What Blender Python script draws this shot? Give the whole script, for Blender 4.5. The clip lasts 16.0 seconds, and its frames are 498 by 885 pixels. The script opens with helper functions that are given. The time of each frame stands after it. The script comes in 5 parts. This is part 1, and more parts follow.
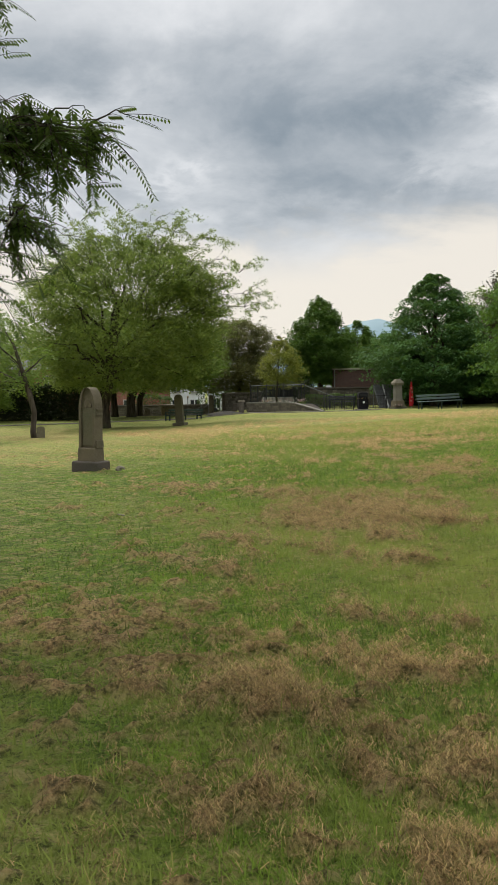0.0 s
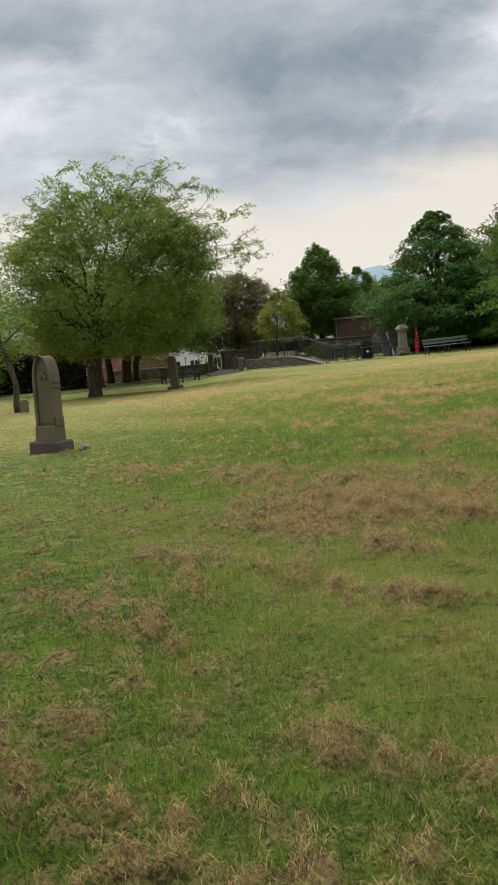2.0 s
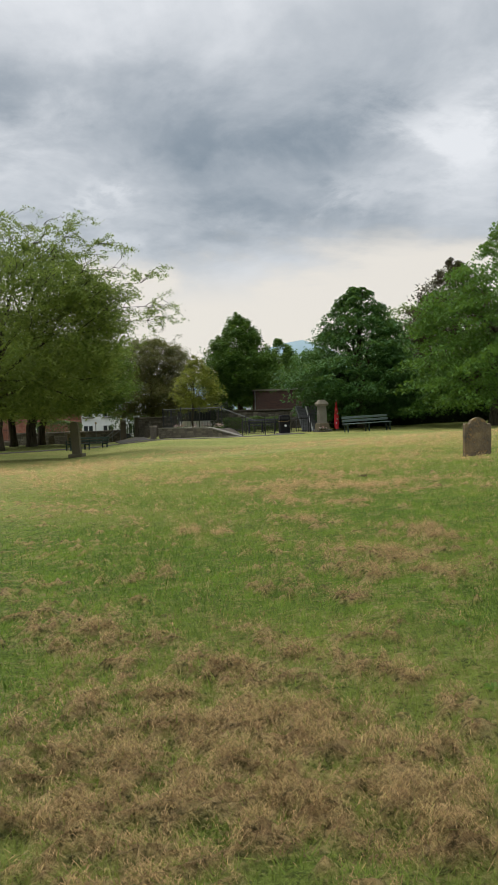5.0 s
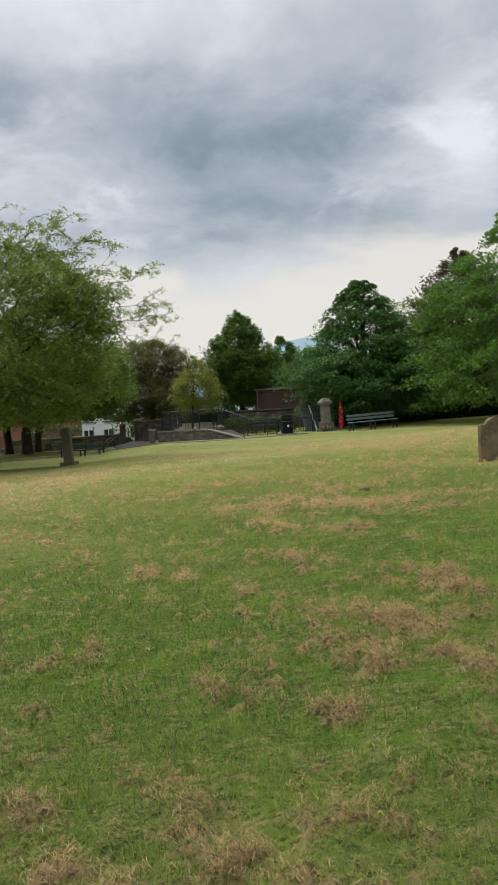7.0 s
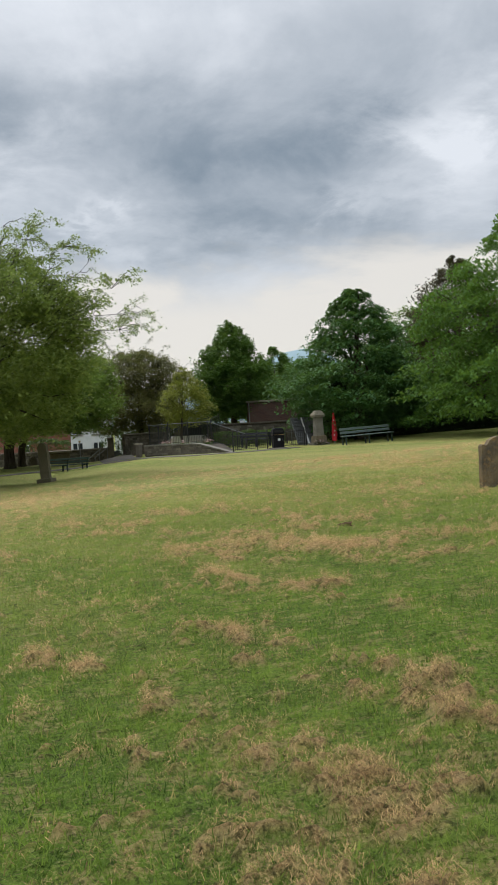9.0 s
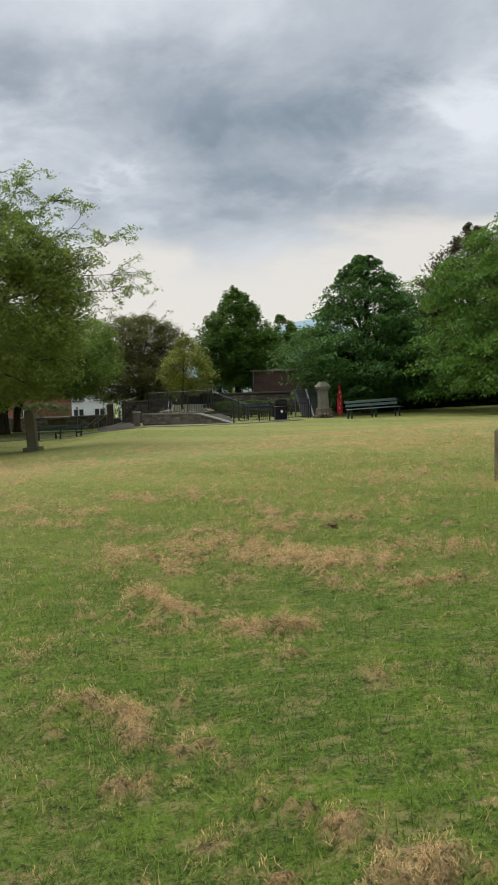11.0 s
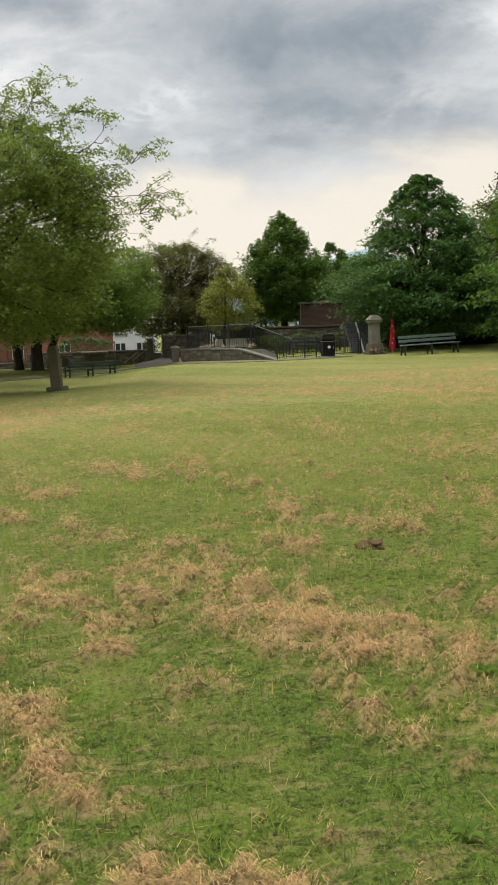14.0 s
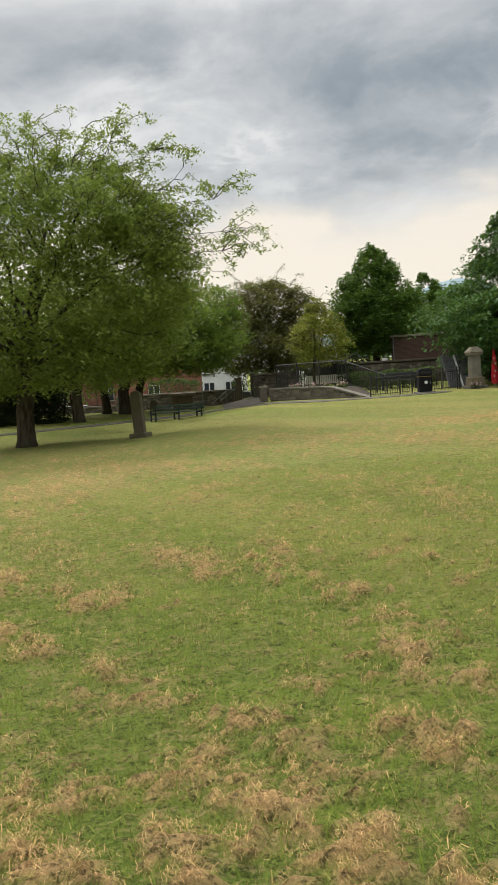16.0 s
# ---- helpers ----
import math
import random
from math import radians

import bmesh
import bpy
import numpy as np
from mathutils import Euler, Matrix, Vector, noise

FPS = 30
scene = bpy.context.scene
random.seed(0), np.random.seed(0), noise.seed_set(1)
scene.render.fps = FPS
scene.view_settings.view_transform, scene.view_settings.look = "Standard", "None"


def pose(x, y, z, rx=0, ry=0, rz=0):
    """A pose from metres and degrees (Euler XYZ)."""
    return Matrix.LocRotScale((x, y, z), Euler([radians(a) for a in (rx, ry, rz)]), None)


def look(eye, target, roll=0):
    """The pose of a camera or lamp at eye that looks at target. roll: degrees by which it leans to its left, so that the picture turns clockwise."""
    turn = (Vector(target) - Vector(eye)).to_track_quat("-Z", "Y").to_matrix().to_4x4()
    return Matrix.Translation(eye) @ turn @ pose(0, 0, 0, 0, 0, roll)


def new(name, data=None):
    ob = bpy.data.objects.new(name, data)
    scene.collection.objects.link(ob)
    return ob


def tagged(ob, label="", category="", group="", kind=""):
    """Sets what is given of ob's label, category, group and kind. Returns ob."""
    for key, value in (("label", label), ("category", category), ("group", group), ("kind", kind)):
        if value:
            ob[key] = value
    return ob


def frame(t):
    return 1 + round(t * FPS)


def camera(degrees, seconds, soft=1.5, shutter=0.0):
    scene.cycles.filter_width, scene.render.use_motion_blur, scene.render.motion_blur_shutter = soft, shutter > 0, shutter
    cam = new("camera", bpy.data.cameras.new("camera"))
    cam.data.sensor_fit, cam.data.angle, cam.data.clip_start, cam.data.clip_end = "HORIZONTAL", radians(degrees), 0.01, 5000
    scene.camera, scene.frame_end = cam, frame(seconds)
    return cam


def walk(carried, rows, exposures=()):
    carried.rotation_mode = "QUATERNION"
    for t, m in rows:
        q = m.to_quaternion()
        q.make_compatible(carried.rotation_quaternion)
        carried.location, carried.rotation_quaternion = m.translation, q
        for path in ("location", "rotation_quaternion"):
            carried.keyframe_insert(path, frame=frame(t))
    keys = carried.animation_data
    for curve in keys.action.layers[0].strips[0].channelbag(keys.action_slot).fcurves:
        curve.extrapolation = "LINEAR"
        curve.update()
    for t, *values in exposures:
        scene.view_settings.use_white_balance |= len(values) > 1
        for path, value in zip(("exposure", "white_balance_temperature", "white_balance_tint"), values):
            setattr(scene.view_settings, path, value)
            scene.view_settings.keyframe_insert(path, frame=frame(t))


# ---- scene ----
cam = camera(33.2, 16.0, soft=1.1)
PATH = [
    (0, (-0.005, -0.081, 1.258), (-0.018, 1.915, 1.135), -0.7),
    (0.5, (0.115, 0.432, 1.243), (0.15, 2.428, 1.117), -0.6),
    (1, (0.212, 0.928, 1.235), (0.184, 2.922, 1.083), -1.8),
    (1.5, (0.295, 1.407, 1.233), (0.273, 3.4, 1.059), -3.6),
    (2, (0.368, 1.873, 1.237), (0.328, 3.86, 1.012), -4.5),
    (2.5, (0.437, 2.327, 1.246), (0.445, 4.317, 1.042), -3.1),
    (3, (0.506, 2.771, 1.259), (0.49, 4.765, 1.109), -3.7),
    (3.5, (0.577, 3.207, 1.275), (0.533, 5.203, 1.158), -3.7),
    (4, (0.653, 3.635, 1.294), (0.59, 5.631, 1.183), -3.9),
    (4.5, (0.736, 4.058, 1.316), (0.798, 6.056, 1.238), -2.6),
    (5, (0.828, 4.477, 1.339), (0.99, 6.469, 1.265), -1.7),
    (7.5, (1.416, 6.55, 1.453), (1.566, 8.543, 1.376), -3.6),
    (8, (1.554, 6.966, 1.473), (1.734, 8.957, 1.421), -3.5),
    (8.5, (1.695, 7.385, 1.491), (1.857, 9.378, 1.443), -3.6),
    (11, (2.38, 9.525, 1.55), (2.506, 11.517, 1.427), -1.9),
    (11.5, (2.497, 9.963, 1.557), (2.659, 11.951, 1.4), -0.6),
    (12, (2.602, 10.405, 1.564), (2.783, 12.388, 1.38), -1.2),
    (12.5, (2.693, 10.85, 1.571), (2.836, 12.834, 1.359), -1.6),
    (13, (2.768, 11.298, 1.58), (2.841, 13.282, 1.335), -2.1),
    (13.5, (2.826, 11.748, 1.591), (2.861, 13.73, 1.326), -1.9),
    (14, (2.866, 12.2, 1.606), (2.865, 14.18, 1.328), -1.9),
    (14.5, (2.886, 12.652, 1.626), (2.85, 14.633, 1.353), -2.2),
    (15, (2.887, 13.105, 1.653), (2.82, 15.087, 1.395), -2.3),
    (15.5, (2.868, 13.557, 1.689), (2.748, 15.54, 1.456), -3.5),
    (16, (2.83, 14.007, 1.737), (2.614, 15.987, 1.552), -3.7),
]
walk(cam, [(t, look(eye, target, roll)) for t, eye, target, roll in PATH], exposures=[(0, 0.1, 6500, 10), (5, 0.0, 6350, 10), (8, 0.0, 6150, 10), (11, -0.02, 6200, 10), (13, 0.08, 6500, 10), (14.5, 0.18, 6750, 10), (16, 0.16, 6750, 10)])

# ---- light and air ----
world = bpy.data.worlds.new("overcast_sky")
scene.world = world
world.use_nodes = True
wt = world.node_tree
wt.nodes.clear()


def wnode(kind):
    return wt.nodes.new(kind)


def wmath(op, a, b=None):
    n = wnode("ShaderNodeMath")
    n.operation = op
    for i, v in enumerate((a, b)):
        if v is None:
            continue
        if isinstance(v, (int, float)):
            n.inputs[i].default_value = v
        else:
            wt.links.new(v, n.inputs[i])
    return n.outputs[0]


def wmix(fac, a, b):
    n = wnode("ShaderNodeMix")
    n.data_type = "RGBA"
    for sock, v in ((n.inputs[0], fac), (n.inputs[6], a), (n.inputs[7], b)):
        if isinstance(v, (int, float)):
            sock.default_value = v
        elif isinstance(v, tuple):
            sock.default_value = (*v, 1)
        else:
            wt.links.new(v, sock)
    return n.outputs[2]


def wstep(v, lo, hi):
    n = wnode("ShaderNodeMapRange")
    n.interpolation_type = "SMOOTHSTEP"
    wt.links.new(v, n.inputs[0])
    n.inputs[1].default_value, n.inputs[2].default_value = lo, hi
    return n.outputs[0]


SUN_ELEV, SUN_TURN = 42, -30
sky = wnode("ShaderNodeTexSky")
sky.sky_type, sky.sun_disc = "NISHITA", False
sky.sun_elevation, sky.sun_rotation = radians(SUN_ELEV), radians(SUN_TURN)
ray = wnode("ShaderNodeTexCoord").outputs["Generated"]
sep = wnode("ShaderNodeSeparateXYZ")
wt.links.new(ray, sep.inputs[0])
up = wmath("MAXIMUM", sep.outputs[2], 0.0)
# a flat cloud deck seen in perspective
deep = wmath("ADD", up, 0.30)
deck = wnode("ShaderNodeCombineXYZ")
wt.links.new(wmath("DIVIDE", sep.outputs[0], deep), deck.inputs[0])
wt.links.new(wmath("DIVIDE", sep.outputs[1], deep), deck.inputs[1])


def wnoise(scale, detail, rough, shift, stretch=(1, 1, 1)):
    m = wnode("ShaderNodeMapping")
    m.inputs[1].default_value, m.inputs[3].default_value = shift, stretch
    wt.links.new(deck.outputs[0], m.inputs[0])
    n = wnode("ShaderNodeTexNoise")
    n.inputs["Scale"].default_value, n.inputs["Detail"].default_value, n.inputs["Roughness"].default_value = scale, detail, rough
    n.inputs["Distortion"].default_value = 0.35
    wt.links.new(m.outputs[0], n.inputs["Vector"])
    return n.outputs[0]


billow = wstep(wnoise(1.9, 9, 0.56, (3.1, 0.4, 0), (-0.85, 1.0, 1)), 0.38, 0.62)
wisps = wstep(wnoise(4.2, 8, 0.6, (1.2, 7.0, 0), (0.9, 0.8, 1)), 0.3, 0.72)
cover = wmath("ADD", wmath("MULTIPLY", billow, 0.30), wmath("MULTIPLY", wisps, 0.24))
# the deck is thinner overhead
cover = wmath("ADD", cover, wmath("MULTIPLY", wstep(up, 0.33, 0.47), 0.30))
# thick and thin masses of the deck over the far side of the park: bearing, slope, half sizes, strength
ahead = wmath("MAXIMUM", sep.outputs[1], 0.05)
curl = wmath("SUBTRACT", wnoise(5.5, 6, 0.6, (5.0, 2.0, 0)), 0.5)
bearing = wmath("ADD", wmath("DIVIDE", sep.outputs[0], ahead), wmath("MULTIPLY", curl, 0.34))
slope = wmath("ADD", wmath("DIVIDE", sep.outputs[2], ahead), wmath("MULTIPLY", curl, 0.17))
for b0, s0, bw, sw, amount in ((0.35, 0.335, 0.085, 0.055, 0.55), (0.24, 0.275, 0.06, 0.022, 0.25), (0.13, 0.32, 0.16, 0.055, -0.22), (0.03, 0.235, 0.17, 0.03, -0.16),
                               (-0.14, 0.385, 0.2, 0.03, -0.16), (-0.10, 0.243, 0.05, 0.014, 0.26), (-0.26, 0.29, 0.13, 0.045, 0.40), (0.30, 0.22, 0.12, 0.03, -0.05)):
    q1 = wmath("POWER", wmath("ABSOLUTE", wmath("DIVIDE", wmath("SUBTRACT", bearing, b0), bw)), 2.0)
    q2 = wmath("POWER", wmath("ABSOLUTE", wmath("DIVIDE", wmath("SUBTRACT", slope, s0), sw)), 2.0)
    bump = wmath("POWER", 2.718, wmath("MULTIPLY", wmath("ADD", q1, q2), -1.0))
    cover = wmath("ADD", cover, wmath("MULTIPLY", bump, amount))
thin = wnode("ShaderNodeMath")
thin.operation, thin.use_clamp = "ADD", True
wt.links.new(cover, thin.inputs[0])
thin.inputs[1].default_value = 0.24
cover = thin.outputs[0]
cloud = wmix(cover, (0.20, 0.25, 0.295), (0.83, 0.84, 0.85))
# the deck ends in a pale clear strip over the horizon, and brightens towards the zenith
edge = wmath("ADD", up, wmath("MULTIPLY", wmath("SUBTRACT", billow, 0.5), 0.05))
cloud = wmix(wstep(edge, 0.145, 0.205), (0.83, 0.775, 0.69), cloud)
bright = wmath("ADD", 1.0, wmath("MULTIPLY", wstep(up, 0.40, 0.9), 1.6))
lift = wnode("ShaderNodeVectorMath")
lift.operation = "SCALE"
wt.links.new(cloud, lift.inputs[0])
wt.links.new(bright, lift.inputs["Scale"])
blue = wnode("ShaderNodeVectorMath")
blue.operation = "SCALE"
wt.links.new(sky.outputs[0], blue.inputs[0])
blue.inputs["Scale"].default_value = 0.1
air = wnode("ShaderNodeBackground")
wt.links.new(wmix(0.94, blue.outputs[0], lift.outputs[0]), air.inputs[0])
wt.links.new(air.outputs[0], wnode("ShaderNodeOutputWorld").inputs[0])

sun = new("sun", bpy.data.lights.new("sun", "SUN"))
sun.data.energy, sun.data.angle, sun.data.color = 2.1, radians(7), (1.0, 0.92, 0.80)
a = radians(SUN_TURN)
sun.matrix_world = look((math.sin(a) * math.cos(radians(SUN_ELEV)) * 50, math.cos(a) * math.cos(radians(SUN_ELEV)) * 50, math.sin(radians(SUN_ELEV)) * 50), (0, 0, 0))

# ---- materials ----


class Mat:
    """A node material with a few shorthands."""

    def __init__(self, name, rough=0.8, metal=0.0):
        self.mat = bpy.data.materials.new(name)
        self.mat.use_nodes = True
        self.t = self.mat.node_tree
        self.b = self.t.nodes["Principled BSDF"]
        self.b.inputs["Roughness"].default_value = rough
        self.b.inputs["Metallic"].default_value = metal
        if rough > 0.75:
            self.b.inputs["Specular IOR Level"].default_value = 0.15
        self.pos = self.t.nodes.new("ShaderNodeTexCoord").outputs["Object"]

    def put(self, sock, v):
        if isinstance(v, tuple):
            sock.default_value = (*v, 1) if len(v) == 3 and len(sock.default_value) == 4 else v
        elif isinstance(v, (int, float)):
            sock.default_value = v
        else:
            self.t.links.new(v, sock)

    def noise(self, scale, detail=4, rough=0.55, stretch=None, where=None):
        n = self.t.nodes.new("ShaderNodeTexNoise")
        n.inputs["Scale"].default_value, n.inputs["Detail"].default_value, n.inputs["Roughness"].default_value = scale, detail, rough
        src = where or self.pos
        if stretch:
            m = self.t.nodes.new("ShaderNodeMapping")
            m.inputs[3].default_value = stretch
            self.t.links.new(src, m.inputs[0])
            src = m.outputs[0]
        self.t.links.new(src, n.inputs["Vector"])
        return n.outputs[0]

    def step(self, v, lo, hi):
        n = self.t.nodes.new("ShaderNodeMapRange")
        self.t.links.new(v, n.inputs[0])
        n.inputs[1].default_value, n.inputs[2].default_value = lo, hi
        return n.outputs[0]

    def mix(self, fac, a, b, blend="MIX"):
        n = self.t.nodes.new("ShaderNodeMix")
        n.data_type, n.blend_type = "RGBA", blend
        for sock, v in ((n.inputs[0], fac), (n.inputs[6], a), (n.inputs[7], b)):
            self.put(sock, v)
        return n.outputs[2]

    def calc(self, op, a, b):
        n = self.t.nodes.new("ShaderNodeMath")
        n.operation = op
        self.put(n.inputs[0], a)
        self.put(n.inputs[1], b)
        return n.outputs[0]

    def attr(self, name):
        n = self.t.nodes.new("ShaderNodeAttribute")
        n.attribute_name = name
        return n.outputs["Fac"]

    def island(self):
        return self.t.nodes.new("ShaderNodeNewGeometry").outputs["Random Per Island"]

    def chance(self):
        return self.t.nodes.new("ShaderNodeObjectInfo").outputs["Random"]

    def colour(self, v):
        self.put(self.b.inputs["Base Color"], v)
        return self

    def bump(self, v, strength=0.5, dist=0.02):
        n = self.t.nodes.new("ShaderNodeBump")
        n.inputs["Strength"].default_value, n.inputs["Distance"].default_value = strength, dist
        self.t.links.new(v, n.inputs["Height"])
        self.t.links.new(n.outputs[0], self.b.inputs["Normal"])
        return self


def stone_mat(name, a, b, moss, patch=2.5):
    m = Mat(name, 0.9)
    base = m.mix(m.step(m.noise(patch, 5), 0.35, 0.65), a, b)
    base = m.mix(m.step(m.noise(patch * 2.2, 6, 0.7), 0.55, 0.72), base, moss)
    speck = m.noise(70, 3, 0.7)
    base = m.mix(m.step(speck, 0.35, 0.7), base, m.mix(0.15, base, (0.5, 0.47, 0.4)))
    return m.colour(base).bump(m.calc("ADD", m.noise(30, 5), m.calc("MULTIPLY", speck, 0.4)), 0.5, 0.015).mat


SANDSTONE = stone_mat("weathered_sandstone", (0.125, 0.098, 0.058), (0.08, 0.066, 0.04), (0.062, 0.062, 0.03))
DARKSTONE = stone_mat("dark_base_stone", (0.075, 0.06, 0.047), (0.045, 0.038, 0.032), (0.055, 0.055, 0.028))
PALESTONE = stone_mat("pale_cap_stone", (0.21, 0.185, 0.14), (0.145, 0.13, 0.095), (0.10, 0.097, 0.052))
GREENSTONE = stone_mat("lichened_sandstone", (0.105, 0.09, 0.052), (0.075, 0.07, 0.038), (0.06, 0.068, 0.028))
LICHEN = stone_mat("orange_lichened_stone", (0.17, 0.12, 0.058), (0.05, 0.04, 0.03), (0.27, 0.15, 0.04), 4.5)
GREYSTONE = stone_mat("grey_granite", (0.17, 0.16, 0.135), (0.115, 0.107, 0.09), (0.085, 0.085, 0.05))

m = Mat("rubble_stone", 0.92)
c = m.mix(m.chance(), (0.10, 0.088, 0.072), (0.20, 0.175, 0.14))
c = m.mix(m.step(m.noise(3.0, 5), 0.45, 0.7), c, (0.10, 0.09, 0.075))
RUBBLE = m.colour(c).bump(m.noise(18, 5), 0.6, 0.03).mat
m = Mat("rubble_stone_mass", 0.92)
c = m.mix(m.island(), (0.06, 0.053, 0.045), (0.155, 0.138, 0.11))
c = m.mix(m.step(m.noise(2.0, 5), 0.45, 0.7), c, (0.085, 0.08, 0.06))
RUBBLE_MASS = m.colour(c).bump(m.noise(18, 5), 0.6, 0.03).mat
m = Mat("lime_mortar", 0.95)
MORTAR = m.colour(m.mix(m.noise(9, 4), (0.075, 0.068, 0.055), (0.13, 0.117, 0.095))).bump(m.noise(40), 0.4).mat

m = Mat("red_brick", 0.88)
bt = m.t.nodes.new("ShaderNodeTexBrick")
mp = m.t.nodes.new("ShaderNodeMapping")
mp.inputs["Rotation"].default_value = (radians(90), 0, 0)
m.t.links.new(m.pos, mp.inputs[0])
m.t.links.new(mp.outputs[0], bt.inputs["Vector"])
bt.inputs["Color1"].default_value, bt.inputs["Color2"].default_value, bt.inputs["Mortar"].default_value = (0.30, 0.10, 0.065, 1), (0.22, 0.075, 0.05, 1), (0.32, 0.25, 0.2, 1)
bt.inputs["Scale"].default_value, bt.inputs["Mortar Size"].default_value = 1.0, 0.008
bt.inputs["Brick Width"].default_value, bt.inputs["Row Height"].default_value = 0.225, 0.075
BRICK = m.colour(m.mix(m.step(m.noise(0.8, 5), 0.4, 0.75), bt.outputs[0], (0.17, 0.07, 0.05))).bump(bt.outputs["Fac"], -0.3, 0.01).mat

m = Mat("brown_brick", 0.9)
bt = m.t.nodes.new("ShaderNodeTexBrick")
mp = m.t.nodes.new("ShaderNodeMapping")
mp.inputs["Rotation"].default_value = (radians(90), 0, 0)
m.t.links.new(m.pos, mp.inputs[0])
m.t.links.new(mp.outputs[0], bt.inputs["Vector"])
bt.inputs["Color1"].default_value, bt.inputs["Color2"].default_value, bt.inputs["Mortar"].default_value = (0.085, 0.048, 0.036, 1), (0.06, 0.036, 0.03, 1), (0.09, 0.07, 0.058, 1)
bt.inputs["Scale"].default_value, bt.inputs["Mortar Size"].default_value = 1.0, 0.008
bt.inputs["Brick Width"].default_value, bt.inputs["Row Height"].default_value = 0.225, 0.075
BROWNBRICK = m.colour(bt.outputs[0]).bump(bt.outputs["Fac"], -0.3, 0.01).mat


def paint_mat(name, a, b, rough=0.5, metal=0.0, scale=6):
    m = Mat(name, rough, metal)
    return m.colour(m.mix(m.step(m.noise(scale, 5), 0.3, 0.7), a, b)).bump(m.noise(60, 3), 0.15, 0.004).mat


BLACKIRON = paint_mat("black_painted_iron", (0.012, 0.013, 0.015), (0.03, 0.03, 0.03), 0.45)
GREENPAINT = paint_mat("dark_green_bench_paint", (0.006, 0.020, 0.013), (0.012, 0.032, 0.022), 0.65, scale=14)
GREYGREEN = paint_mat("sun_bleached_green_paint", (0.075, 0.115, 0.105), (0.11, 0.145, 0.135), 0.55, scale=14)
BINBLACK = paint_mat("black_bin_plastic", (0.006, 0.006, 0.007), (0.012, 0.012, 0.014), 0.85)
GOLD = paint_mat("gold_band", (0.35, 0.24, 0.08), (0.26, 0.18, 0.06), 0.4)
WHITEPAINT = paint_mat("white_paint", (0.62, 0.63, 0.62), (0.5, 0.51, 0.5), 0.5)
RENDERWHITE = paint_mat("white_render", (0.72, 0.73, 0.73), (0.58, 0.6, 0.6), 0.85, scale=1.5)
RED = paint_mat("red_cloth", (0.72, 0.05, 0.07), (0.55, 0.03, 0.045), 0.85)
BLUE = paint_mat("blue_plastic", (0.05, 0.2, 0.42), (0.04, 0.15, 0.34), 0.45)
NAVY = paint_mat("navy_paint", (0.008, 0.01, 0.02), (0.014, 0.016, 0.03), 0.5)
GREYMETAL = paint_mat("grey_steel", (0.16, 0.165, 0.165), (0.11, 0.115, 0.115), 0.5, 0.4)
TYRE = paint_mat("black_rubber", (0.015, 0.015, 0.015), (0.025, 0.025, 0.025), 0.8)
CARWHITE = paint_mat("white_car_paint", (0.7, 0.71, 0.72), (0.64, 0.65, 0.66), 0.25)
CARDARK = paint_mat("dark_car_paint", (0.02, 0.022, 0.026), (0.028, 0.03, 0.034), 0.25)
SLATE = paint_mat("grey_slate", (0.10, 0.10, 0.11), (0.15, 0.15, 0.155), 0.7, scale=3)
m = Mat("dark_glass", 0.06)
m.b.inputs["Specular IOR Level"].default_value = 0.7
GLASS = m.colour((0.03, 0.035, 0.04)).mat

m = Mat("asphalt", 0.9)
c = m.mix(m.step(m.noise(0.7, 5), 0.35, 0.7), (0.085, 0.078, 0.066), (0.125, 0.113, 0.095))
ASPHALT = m.colour(m.mix(m.step(m.noise(120, 2), 0.4, 0.7), c, (0.15, 0.137, 0.115))).bump(m.noise(150, 3), 0.5, 0.01).mat

m = Mat("bark", 0.95)
ridge = m.noise(9, 5, 0.6, (1, 1, 0.18))
c = m.mix(m.step(ridge, 0.35, 0.65), (0.03, 0.024, 0.018), (0.085, 0.07, 0.052))
c = m.mix(m.step(m.noise(1.6, 4), 0.52, 0.75), c, (0.06, 0.066, 0.035))
BARK = m.colour(c).bump(ridge, 0.9, 0.04).mat


def leaf_mat(name, dark, light, thin=0.3):
    m = Mat(name, 0.55)
    c = m.mix(m.island(), dark, light)
    c = m.mix(m.step(m.noise(0.55, 3), 0.35, 0.7), c, m.mix(0.5, c, light))
    m.colour(c)
    m.b.inputs["Specular IOR Level"].default_value = 0.12
    glow = m.t.nodes.new("ShaderNodeBsdfTranslucent")
    m.put(glow.inputs[0], m.mix(0.4, c, (0.2, 0.3, 0.03)))
    blend = m.t.nodes.new("ShaderNodeMixShader")
    blend.inputs[0].default_value = thin
    m.t.links.new(m.b.outputs[0], blend.inputs[1])
    m.t.links.new(glow.outputs[0], blend.inputs[2])
    m.t.links.new(blend.outputs[0], m.t.nodes["Material Output"].inputs[0])
    return m.mat


